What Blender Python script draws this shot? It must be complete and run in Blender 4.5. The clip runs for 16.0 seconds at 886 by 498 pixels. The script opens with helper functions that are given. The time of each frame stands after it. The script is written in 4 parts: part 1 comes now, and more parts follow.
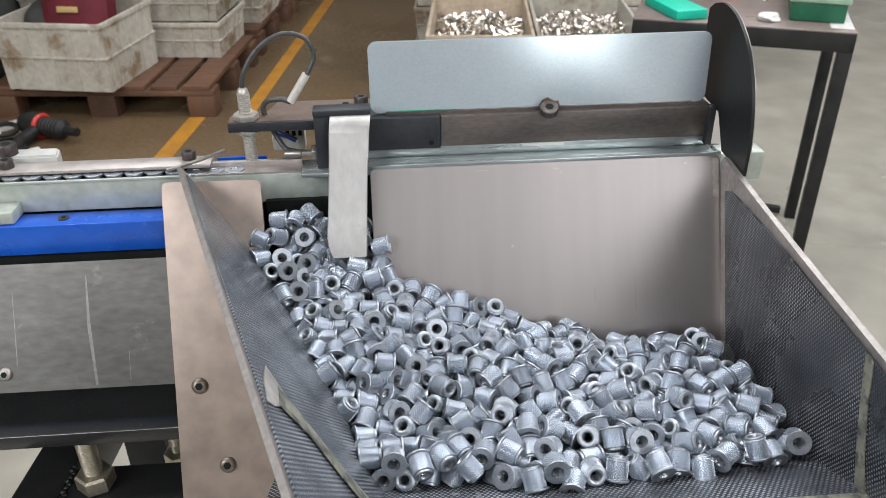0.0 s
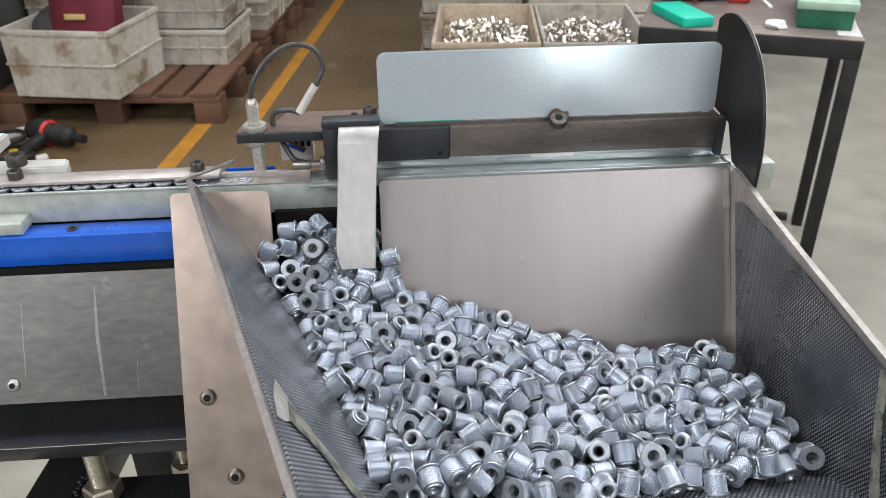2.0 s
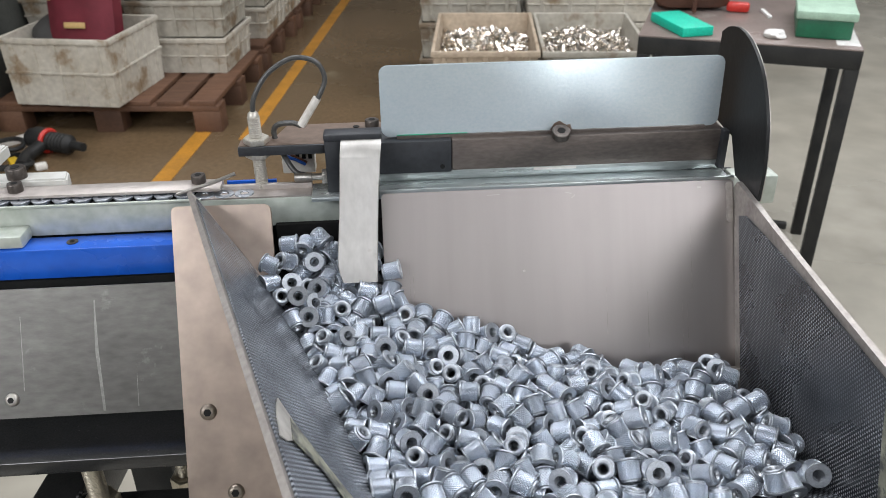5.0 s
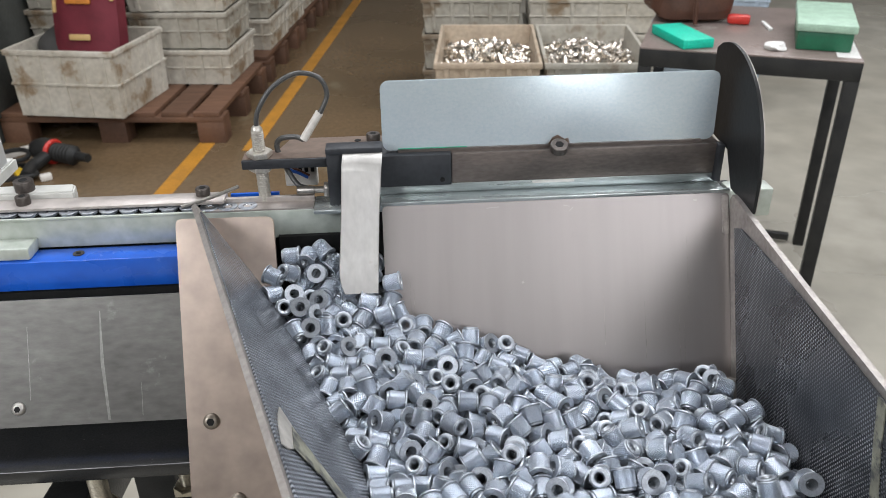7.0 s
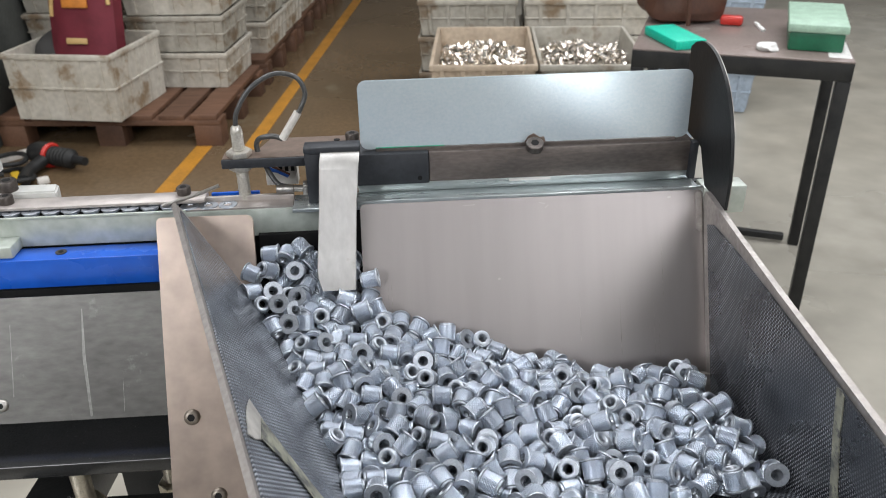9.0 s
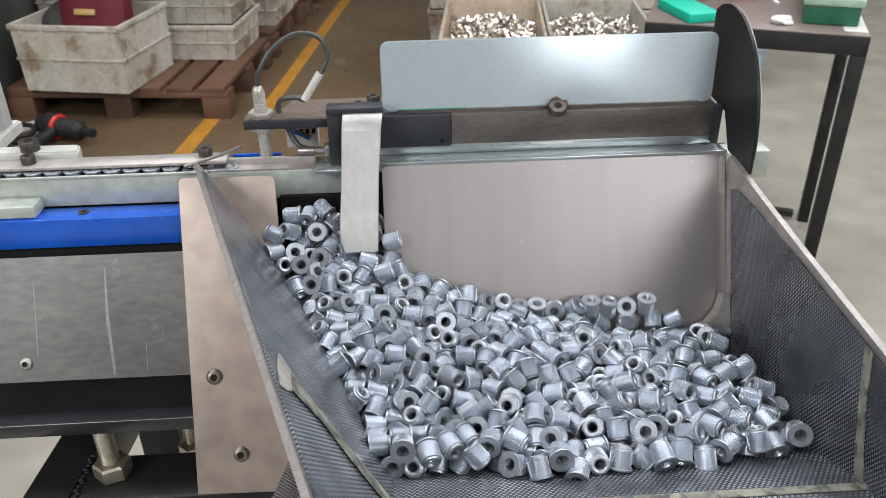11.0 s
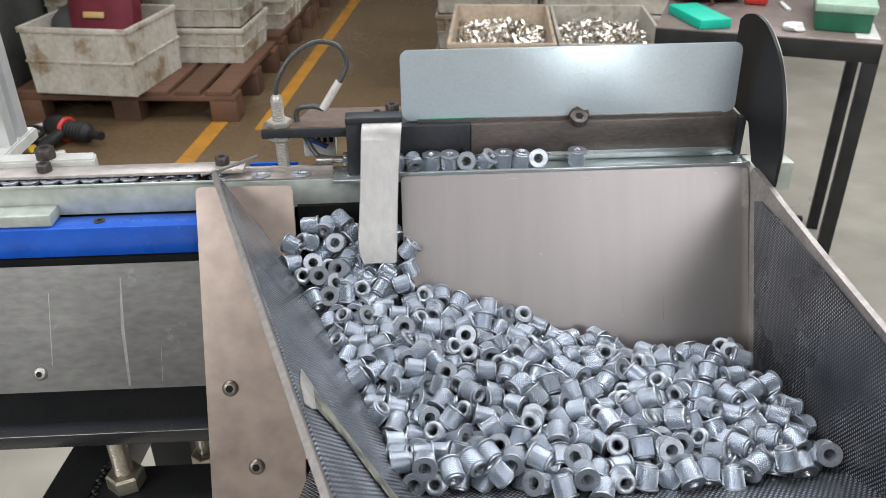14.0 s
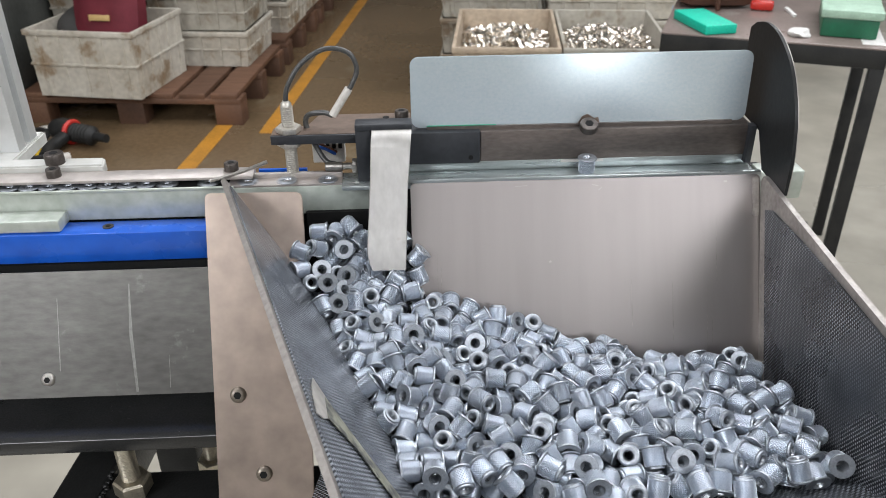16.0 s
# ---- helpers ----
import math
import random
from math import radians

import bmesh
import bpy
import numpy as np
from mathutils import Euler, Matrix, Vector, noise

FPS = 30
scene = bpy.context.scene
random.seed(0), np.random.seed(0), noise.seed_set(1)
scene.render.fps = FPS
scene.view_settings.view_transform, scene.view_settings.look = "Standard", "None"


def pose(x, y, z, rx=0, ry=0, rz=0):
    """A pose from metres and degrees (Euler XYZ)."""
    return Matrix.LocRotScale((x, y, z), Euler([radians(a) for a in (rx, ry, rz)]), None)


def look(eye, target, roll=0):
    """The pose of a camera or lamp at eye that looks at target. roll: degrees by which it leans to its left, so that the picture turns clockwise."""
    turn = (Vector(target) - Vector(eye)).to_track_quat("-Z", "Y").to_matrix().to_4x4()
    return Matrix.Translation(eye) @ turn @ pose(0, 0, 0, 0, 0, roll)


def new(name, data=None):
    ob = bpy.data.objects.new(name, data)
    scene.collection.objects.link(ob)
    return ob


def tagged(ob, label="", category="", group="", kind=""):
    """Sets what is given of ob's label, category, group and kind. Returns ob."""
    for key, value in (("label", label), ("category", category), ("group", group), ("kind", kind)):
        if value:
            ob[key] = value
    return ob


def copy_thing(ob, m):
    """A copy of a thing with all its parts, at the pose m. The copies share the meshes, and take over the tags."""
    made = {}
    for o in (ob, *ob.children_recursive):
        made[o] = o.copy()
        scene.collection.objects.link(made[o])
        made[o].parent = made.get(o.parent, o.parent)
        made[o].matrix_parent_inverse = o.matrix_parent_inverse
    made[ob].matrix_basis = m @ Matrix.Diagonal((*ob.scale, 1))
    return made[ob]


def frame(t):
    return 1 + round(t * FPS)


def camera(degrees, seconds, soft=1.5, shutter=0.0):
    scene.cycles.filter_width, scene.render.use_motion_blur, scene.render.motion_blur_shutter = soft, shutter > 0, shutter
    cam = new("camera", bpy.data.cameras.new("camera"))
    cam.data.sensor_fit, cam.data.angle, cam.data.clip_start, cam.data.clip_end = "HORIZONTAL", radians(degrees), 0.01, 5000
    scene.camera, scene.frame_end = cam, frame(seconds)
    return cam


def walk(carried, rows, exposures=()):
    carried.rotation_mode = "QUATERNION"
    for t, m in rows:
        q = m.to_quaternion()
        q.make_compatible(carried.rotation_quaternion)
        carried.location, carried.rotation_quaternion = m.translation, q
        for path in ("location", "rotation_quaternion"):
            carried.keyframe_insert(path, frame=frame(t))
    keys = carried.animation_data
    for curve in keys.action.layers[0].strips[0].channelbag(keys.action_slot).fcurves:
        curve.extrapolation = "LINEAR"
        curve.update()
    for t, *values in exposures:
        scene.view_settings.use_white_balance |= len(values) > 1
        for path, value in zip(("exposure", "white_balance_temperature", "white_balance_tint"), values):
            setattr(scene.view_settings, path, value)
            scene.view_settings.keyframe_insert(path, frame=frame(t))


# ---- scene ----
cam = camera(58.0, 16.0, soft=0.4, shutter=0.5)
cam.data.dof.use_dof, cam.data.dof.focus_distance, cam.data.dof.aperture_fstop = True, 0.44, 26.0
METRES, EYE, TILT, LEAN, TURN = 0.094, 1.25, -30.0, 0.6, -4.5
ROWS = [
    (0.0, 0.0, 0.0, 0.0, 0.0, 0.0, -0.0),
    (0.5, -0.0173, 0.0254, 0.0009, 0.05, 0.01, 0.02),
    (1.0, -0.0238, 0.0525, 0.0235, 0.18, 0.1, 0.04),
    (1.5, -0.0262, 0.0436, 0.0386, 0.35, 0.24, 0.0),
    (2.0, -0.0247, 0.0183, 0.0344, 0.37, 0.43, -0.06),
    (2.5, -0.0227, 0.0042, 0.0329, 0.36, 0.65, -0.06),
    (3.0, -0.0245, 0.0036, 0.0313, 0.33, 0.73, -0.08),
    (3.5, -0.0424, 0.0193, 0.044, 0.21, 0.83, -0.1),
    (4.0, -0.0553, 0.0514, 0.0705, 0.24, 0.84, -0.1),
    (6.5, -0.0328, 0.0051, 0.0818, 0.36, 1.48, -0.11),
    (7.0, -0.0273, -0.0382, 0.0843, 0.49, 1.7, -0.14),
    (7.5, 0.0223, -0.0513, 0.0776, 0.63, 1.88, -0.11),
    (8.0, 0.0911, -0.0412, 0.0922, 0.68, 2.1, -0.0),
    (8.5, 0.111, -0.069, 0.0767, 0.62, 2.15, 0.06),
    (9.0, 0.1316, -0.1106, 0.046, 0.52, 1.88, 0.09),
    (9.5, 0.12, -0.1299, -0.0642, 0.52, 0.62, -0.13),
    (12.0, -0.0307, -0.0827, -0.0333, 1.11, 0.19, -0.4),
    (12.5, -0.0425, -0.072, -0.0151, 1.19, 0.35, -0.5),
    (13.0, -0.0583, -0.0475, -0.0035, 1.17, 0.42, -0.55),
    (13.5, -0.0695, -0.0455, -0.0025, 1.17, 0.44, -0.63),
    (14.0, -0.0802, -0.0439, 0.0016, 1.22, 0.46, -0.7),
    (14.5, -0.1095, -0.0223, 0.0242, 1.3, 0.54, -0.8),
    (15.0, -0.1132, -0.0008, 0.0342, 1.33, 0.57, -0.84),
    (15.5, -0.1133, -0.0196, 0.0253, 1.41, 0.59, -0.89),
    (16.0, -0.1245, -0.0312, 0.026, 1.41, 0.71, -0.97),
]
walk(cam, [(t, pose(0, 0, EYE, TILT, LEAN, TURN) @ pose(METRES * x, METRES * y, METRES * z, 90 + pitch, roll, yaw)) for t, x, y, z, yaw, pitch, roll in ROWS])

# ---- world, light, exposure ----
world = bpy.data.worlds.new("world")
scene.world = world
world.use_nodes = True
world.node_tree.nodes["Background"].inputs[0].default_value = (0.9, 0.95, 1.0, 1)
world.node_tree.nodes["Background"].inputs[1].default_value = 0.25


def area_lamp(x, y, z, watts, sx, sy, aim=None, colour=(0.945, 0.96, 1.0)):
    data = bpy.data.lights.new("unseen_lamp", "AREA")
    data.shape, data.size, data.size_y, data.energy, data.color = "RECTANGLE", sx, sy, watts, colour
    ob = new("unseen_lamp", data)
    ob.matrix_basis = look((x, y, z), aim) if aim else pose(x, y, z)
    return ob


# overhead lamps, out of view; the last one only adds front fill
for lx, ly, lw in ((-1.5, 1.0, 63), (1.6, 1.1, 69), (0.2, 3.2, 51), (2.6, 4.0, 78), (1.0, -4.2, 33)):
    area_lamp(lx, ly, 3.55, lw, 2.4, 0.9)
# two unseen lamps tilted at the feeder, added to light it from the front
for lx, lw in ((-3.0, 145), (2.6, 101)):
    area_lamp(lx, -2.6, 3.3, lw, 3.6, 1.4, (0.05, 0.45, 1.0))

# unseen lamp in the wall behind the camera, added for glare on the cover plate
area_lamp(1.66, -6.1, 1.15, 25, 0.40, 2.1, (1.66, 0.0, 1.15), (0.95, 0.98, 1.0))

# ---- materials ----


def mat(name, base, rough=0.5, metal=0.0, second=None, scale=40.0, fine=300.0, bump=0.1, stretch=(1, 1, 1), spread=0.5, rough_var=0.12,
        random_tint=0.0, grain_mix=0.35, spots=None, spot_scale=6.0, spot_cut=0.62, coat=0.0, bump_distance=0.001):
    """A surface with variation at two scales, worn spots and fine relief."""
    m = bpy.data.materials.new(name)
    m.use_nodes = True
    nt = m.node_tree
    n, l = nt.nodes, nt.links
    b = n["Principled BSDF"]
    b.inputs["Metallic"].default_value = metal
    if coat:
        b.inputs["Coat Weight"].default_value = coat
        b.inputs["Coat Roughness"].default_value = 0.15
    tc = n.new("ShaderNodeTexCoord")
    mp = n.new("ShaderNodeMapping")
    mp.inputs["Scale"].default_value = stretch
    l.new(tc.outputs["Object"], mp.inputs[0])
    big = n.new("ShaderNodeTexNoise")
    big.inputs["Scale"].default_value, big.inputs["Detail"].default_value = scale, 6
    small = n.new("ShaderNodeTexNoise")
    small.inputs["Scale"].default_value, small.inputs["Detail"].default_value = fine, 3
    l.new(mp.outputs[0], big.inputs["Vector"])
    l.new(mp.outputs[0], small.inputs["Vector"])
    ramp = n.new("ShaderNodeMapRange")
    ramp.inputs[1].default_value, ramp.inputs[2].default_value = 0.5 - spread / 2, 0.5 + spread / 2
    l.new(big.outputs[0], ramp.inputs[0])
    mix = n.new("ShaderNodeMix")
    mix.data_type = "RGBA"
    second = second or tuple(c * 0.72 for c in base)
    mix.inputs[6].default_value, mix.inputs[7].default_value = (*base, 1), (*second, 1)
    l.new(ramp.outputs[0], mix.inputs[0])
    col = mix.outputs[2]
    grain = n.new("ShaderNodeMix")
    grain.data_type, grain.blend_type = "RGBA", "OVERLAY"
    grain.inputs[0].default_value = grain_mix
    l.new(col, grain.inputs[6])
    l.new(small.outputs[0], grain.inputs[7])
    col = grain.outputs[2]
    if spots:
        sp = n.new("ShaderNodeTexNoise")
        sp.inputs["Scale"].default_value, sp.inputs["Detail"].default_value, sp.inputs["Roughness"].default_value = spot_scale, 8, 0.65
        l.new(tc.outputs["Object"], sp.inputs["Vector"])
        sr = n.new("ShaderNodeMapRange")
        sr.inputs[1].default_value, sr.inputs[2].default_value = spot_cut, spot_cut + 0.1
        l.new(sp.outputs[0], sr.inputs[0])
        sm = n.new("ShaderNodeMix")
        sm.data_type = "RGBA"
        sm.inputs[7].default_value = (*spots, 1)
        l.new(sr.outputs[0], sm.inputs[0])
        l.new(col, sm.inputs[6])
        col = sm.outputs[2]
    if random_tint:
        info = n.new("ShaderNodeObjectInfo")
        rr = n.new("ShaderNodeMapRange")
        rr.inputs[3].default_value, rr.inputs[4].default_value = 1 - random_tint, 1 + random_tint
        l.new(info.outputs["Random"], rr.inputs[0])
        hs = n.new("ShaderNodeHueSaturation")
        l.new(rr.outputs[0], hs.inputs["Value"])
        l.new(col, hs.inputs["Color"])
        col = hs.outputs[0]
    l.new(col, b.inputs["Base Color"])
    rv = n.new("ShaderNodeMapRange")
    rv.inputs[3].default_value, rv.inputs[4].default_value = max(0.02, rough - rough_var), min(1, rough + rough_var)
    l.new(big.outputs[0], rv.inputs[0])
    l.new(rv.outputs[0], b.inputs["Roughness"])
    if bump:
        bp = n.new("ShaderNodeBump")
        bp.inputs["Strength"].default_value, bp.inputs["Distance"].default_value = bump, bump_distance
        l.new(small.outputs[0], bp.inputs["Height"])
        l.new(bp.outputs[0], b.inputs["Normal"])
    return m


def belt_material(name, dark, light, px, py, dot, rough=0.45):
    """Black woven belting with staggered raised pale points, in the panel's own plane."""
    m = mat(name, dark, rough, 0.0, tuple(c * 1.9 for c in dark), 18, 500, 0.0, spread=0.35)
    n, l = m.node_tree.nodes, m.node_tree.links
    b = n["Principled BSDF"]
    tc = n.new("ShaderNodeTexCoord")
    br = n.new("ShaderNodeTexBrick")
    br.inputs["Scale"].default_value = 1.0
    br.inputs["Brick Width"].default_value, br.inputs["Row Height"].default_value = px, py
    br.inputs["Mortar Size"].default_value, br.inputs["Mortar Smooth"].default_value = dot, 0.35
    squeeze = n.new("ShaderNodeMapping")
    squeeze.inputs["Scale"].default_value = (0.5, 1.0, 1.0)
    l.new(tc.outputs["Object"], squeeze.inputs[0])
    l.new(squeeze.outputs[0], br.inputs["Vector"])
    inv = n.new("ShaderNodeMath")
    inv.operation = "SUBTRACT"
    inv.inputs[0].default_value = 1.0
    l.new(br.outputs["Fac"], inv.inputs[1])
    wear = n.new("ShaderNodeTexNoise")
    wear.inputs["Scale"].default_value, wear.inputs["Detail"].default_value = 22, 7
    l.new(tc.outputs["Object"], wear.inputs["Vector"])
    wr = n.new("ShaderNodeMapRange")
    wr.inputs[1].default_value, wr.inputs[2].default_value = 0.34, 0.66
    l.new(wear.outputs[0], wr.inputs[0])
    mul = n.new("ShaderNodeMath")
    mul.operation = "MULTIPLY"
    l.new(inv.outputs[0], mul.inputs[0])
    l.new(wr.outputs[0], mul.inputs[1])
    old = b.inputs["Base Color"].links[0].from_socket
    mix = n.new("ShaderNodeMix")
    mix.data_type = "RGBA"
    mix.inputs[7].default_value = (*light, 1)
    l.new(mul.outputs[0], mix.inputs[0])
    l.new(old, mix.inputs[6])
    l.new(mix.outputs[2], b.inputs["Base Color"])
    bp = n.new("ShaderNodeBump")
    bp.inputs["Strength"].default_value, bp.inputs["Distance"].default_value = 0.6, 0.0006
    l.new(inv.outputs[0], bp.inputs["Height"])
    l.new(bp.outputs[0], b.inputs["Normal"])
    return m


STEEL = mat("brushed_steel", (0.325, 0.296, 0.287), 0.42, 0.84, (0.295, 0.27, 0.263), 9, 34, 0.0, (2.4, 0.16, 1), 0.8, 0.03, grain_mix=0.10, spots=(0.30, 0.275, 0.267), spot_scale=12, spot_cut=0.66)
BEIGE = mat("satin_steel", (0.47, 0.385, 0.33), 0.36, 0.80, (0.42, 0.34, 0.29), 14, 60, 0.0, spread=0.7)
COVER = mat("scratched_steel", (0.155, 0.151, 0.142), 0.40, 0.8, (0.095, 0.092, 0.087), 14, 200, 0.10, (0.5, 1.3, 1.0), 0.45, 0.08, spots=(0.23, 0.226, 0.218), spot_scale=26, spot_cut=0.62)
SCRATCH = mat("pale_scratch", (0.24, 0.235, 0.225), 0.38, 0.85, (0.17, 0.165, 0.158), 160, 500, 0.1)
EDGE = mat("worn_metal_edge", (0.47, 0.44, 0.41), 0.45, 0.7, (0.28, 0.255, 0.24), 50, 300, 0.2, spread=0.7)
GALV = mat("galvanised_plate", (0.76, 0.86, 0.90), 0.15, 0.50, (0.66, 0.75, 0.80), 34, 620, 0.11, (0.8, 1.0, 1), 0.7, 0.08, bump_distance=0.0005)
RAIL = mat("greenish_aluminium", (0.54, 0.58, 0.525), 0.42, 0.35, (0.46, 0.50, 0.45), 18, 120, 0.05, spots=(0.2, 0.2, 0.17), spot_scale=30, spot_cut=0.68)
STRIP = mat("worn_strip", (0.55, 0.505, 0.475), 0.42, 0.6, (0.44, 0.40, 0.375), 30, 120, 0.05)
TROUGH = mat("zinc_trough", (0.64, 0.69, 0.69), 0.30, 0.85, (0.42, 0.46, 0.465), 40, 400, 0.1, (0.3, 3, 3))
BEAM = mat("blackened_steel_bar", (0.24, 0.20, 0.178), 0.42, 0.6, (0.09, 0.08, 0.075), 14, 200, 0.15, (1, 3, 3), spots=(0.22, 0.16, 0.12), spot_scale=18, spot_cut=0.66)
BLOCK = mat("black_oxide_block", (0.043, 0.046, 0.052), 0.5, 0.2, (0.02, 0.022, 0.026), 30, 300, 0.1)
GUARD = mat("black_painted_sheet", (0.012, 0.013, 0.014), 0.4, 0.0, (0.02, 0.02, 0.02), 20, 300, 0.1)
STAIN = mat("dark_stain", (0.24, 0.22, 0.21), 0.5, 0.6, (0.36, 0.33, 0.31), 120, 300, 0.0)
ARM = mat("matt_aluminium", (0.56, 0.55, 0.535), 0.48, 0.8, (0.42, 0.405, 0.38), 22, 160, 0.03, (1.5, 1.0, 0.6), 0.8, grain_mix=0.2, spots=(0.36, 0.31, 0.26), spot_scale=25, spot_cut=0.64)
BLUE = mat("blue_paint", (0.015, 0.12, 0.62), 0.28, 0.0, (0.012, 0.10, 0.52), 20, 60, 0.03, coat=0.4)
BLACKGLOSS = mat("glossy_black_plate", (0.02, 0.021, 0.021), 0.12, 0.0, (0.03, 0.03, 0.03), 25, 900, 0.05, rough_var=0.06, spots=(0.10, 0.10, 0.095), spot_scale=260, spot_cut=0.66)
BLACKFRAME = mat("black_frame_paint", (0.014, 0.015, 0.015), 0.4, 0.0, (0.026, 0.026, 0.026), 30, 500, 0.2)
ZINC = mat("zinc_screw", (0.48, 0.46, 0.43), 0.38, 0.9, (0.36, 0.34, 0.32), 90, 600, 0.1)
BRONZE = mat("tarnished_screw", (0.31, 0.27, 0.225), 0.34, 0.85, (0.20, 0.175, 0.15), 200, 900, 0.1)
SCREW = mat("dark_screw", (0.12, 0.105, 0.095), 0.4, 0.7, (0.07, 0.06, 0.055), 200, 900, 0.1)
STUD = mat("yellowed_zinc", (0.58, 0.53, 0.43), 0.35, 0.8, (0.42, 0.38, 0.3), 120, 600, 0.1)
SENSOR = mat("nickel_sensor", (0.60, 0.575, 0.52), 0.42, 0.7, (0.5, 0.47, 0.42), 200, 900, 0.1)
CABLE = mat("grey_cable", (0.075, 0.075, 0.072), 0.3, 0.0, (0.05, 0.05, 0.05), 60, 400, 0.05)
WIRE = mat("light_wire", (0.45, 0.43, 0.40), 0.5, 0.0, None, 60, 400, 0.05)
WHITEP = mat("white_plastic", (0.74, 0.71, 0.66), 0.45, 0.0, (0.6, 0.57, 0.52), 60, 400, 0.05)
BLUEW = mat("blue_wire", (0.02, 0.12, 0.55), 0.4)
BROWNW = mat("brown_wire", (0.16, 0.06, 0.03), 0.4)
NUTB = mat("knurled_zinc", (0.70, 0.745, 0.81), 0.37, 0.94, (0.55, 0.59, 0.65), 150, 900, 0.0, random_tint=0.10)
NUTF = mat("zinc_flange", (0.52, 0.555, 0.605), 0.42, 0.9, (0.35, 0.375, 0.412), 200, 900, 0.1, random_tint=0.12)
BORE = mat("threaded_bore", (0.50, 0.53, 0.57), 0.30, 0.85, (0.34, 0.36, 0.39), 300, 1200, 0.3)
BELT = belt_material("black_woven_belt", (0.031, 0.035, 0.043), (0.40, 0.43, 0.48), 0.0016, 0.0020, 0.00054, 0.42)
# paler version of the belting for the blade's top edge
BELTEDGE = belt_material("pale_belt_edge", (0.20, 0.215, 0.23), (0.62, 0.65, 0.68), 0.0016, 0.0020, 0.00046, 0.4)
LINING = belt_material("black_woven_lining", (0.018, 0.020, 0.024), (0.30, 0.31, 0.335), 0.0011, 0.0017, 0.00040, 0.27)
# same belting as LINING, with reflected light put into its paler colours
LITLINING = belt_material("lit_woven_lining", (0.036, 0.040, 0.047), (0.40, 0.43, 0.47), 0.0013, 0.0020, 0.00042, 0.24)
TAPE = mat("yellowed_worn_tape", (0.30, 0.30, 0.23), 0.5, 0.0, (0.13, 0.13, 0.108), 70, 300, 0.3, spread=0.4, spots=(0.06, 0.062, 0.06), spot_scale=110, spot_cut=0.49)
GLUE = mat("pale_glue_patch", (0.44, 0.42, 0.39), 0.45, 0.0, (0.25, 0.24, 0.22), 60, 200, 0.2, spread=0.5, spots=(0.12, 0.12, 0.115), spot_scale=90, spot_cut=0.56)
FLOORM = mat("polished_concrete", (0.38, 0.36, 0.31), 0.30, 0.0, (0.30, 0.275, 0.225), 0.7, 6, 0.0, spots=(0.27, 0.245, 0.2), spot_scale=0.6, spot_cut=0.58, rough_var=0.12)
AISLE = mat("brown_coated_floor", (0.168, 0.111, 0.061), 0.26, 0.0, (0.115, 0.08, 0.045), 1.6, 50, 0.02, rough_var=0.1, spots=(0.21, 0.17, 0.11), spot_scale=2.2, spot_cut=0.6)
YELLOW = mat("yellow_floor_paint", (0.56, 0.25, 0.03), 0.4, 0.0, (0.38, 0.18, 0.03), 9, 90, 0.05, spots=(0.2, 0.14, 0.07), spot_scale=14, spot_cut=0.66)
CRATE = mat("dirty_white_plastic", (0.56, 0.53, 0.465), 0.5, 0.0, (0.42, 0.38, 0.31), 6, 40, 0.1, spots=(0.26, 0.19, 0.12), spot_scale=7, spot_cut=0.56)
CRATEG = mat("grey_white_plastic", (0.44, 0.415, 0.36), 0.5, 0.0, (0.32, 0.295, 0.24), 7, 40, 0.1, spots=(0.2, 0.15, 0.1), spot_scale=7, spot_cut=0.56)
CRATEB = mat("brown_stained_plastic", (0.50, 0.41, 0.31), 0.5, 0.0, (0.36, 0.28, 0.2), 9, 60, 0.1, spots=(0.2, 0.13, 0.08), spot_scale=9, spot_cut=0.6)
CRATEBLUE = mat("blue_grey_plastic", (0.40, 0.47, 0.55), 0.5, 0.0, (0.3, 0.36, 0.43), 9, 60, 0.1)
WOOD = mat("brown_pallet_wood", (0.15, 0.075, 0.042), 0.65, 0.0, (0.08, 0.04, 0.024), 6, 90, 0.3, (1, 8, 1), random_tint=0.2)
MAROON = mat("maroon_cloth", (0.16, 0.012, 0.025), 0.7, 0.0, (0.10, 0.008, 0.015), 12, 300, 0.3)
GOLD = mat("gold_lettering", (0.62, 0.42, 0.17), 0.5)
ORANGEP = mat("orange_print", (0.62, 0.22, 0.03), 0.6)
DARKCLOTH = mat("dark_grey_cloth", (0.05, 0.048, 0.045), 0.8, 0.0, None, 12, 300, 0.3)
SHINY = mat("bright_steel_parts", (0.86, 0.83, 0.78), 0.25, 1.0, (0.56, 0.49, 0.41), 30, 200, 0.05, random_tint=0.2)
TABLETOP = mat("worn_table_top", (0.25, 0.20, 0.18), 0.32, 0.1, (0.17, 0.135, 0.12), 7, 120, 0.1, spots=(0.42, 0.39, 0.36), spot_scale=6, spot_cut=0.64)
TABLEFRAME = mat("black_table_frame", (0.012, 0.012, 0.013), 0.45, 0.0, (0.03, 0.03, 0.028), 20, 300, 0.1)
GREENBOX = mat("dark_green_plastic", (0.015, 0.14, 0.07), 0.4)
GREENLID = mat("pale_green_plastic", (0.36, 0.52, 0.40), 0.45)
TEAL = mat("bright_green_foam", (0.0, 0.50, 0.34), 0.5, 0.0, (0.0, 0.42, 0.29), 12, 200, 0.05)
LEATHER = mat("brown_leather", (0.10, 0.045, 0.028), 0.45, 0.0, (0.06, 0.027, 0.018), 20, 200, 0.3)
RED = mat("red_plastic", (0.55, 0.03, 0.02), 0.4)
YELLOWP = mat("yellow_plastic", (0.65, 0.42, 0.03), 0.4)
PAPER = mat("white_paper", (0.78, 0.77, 0.74), 0.8)
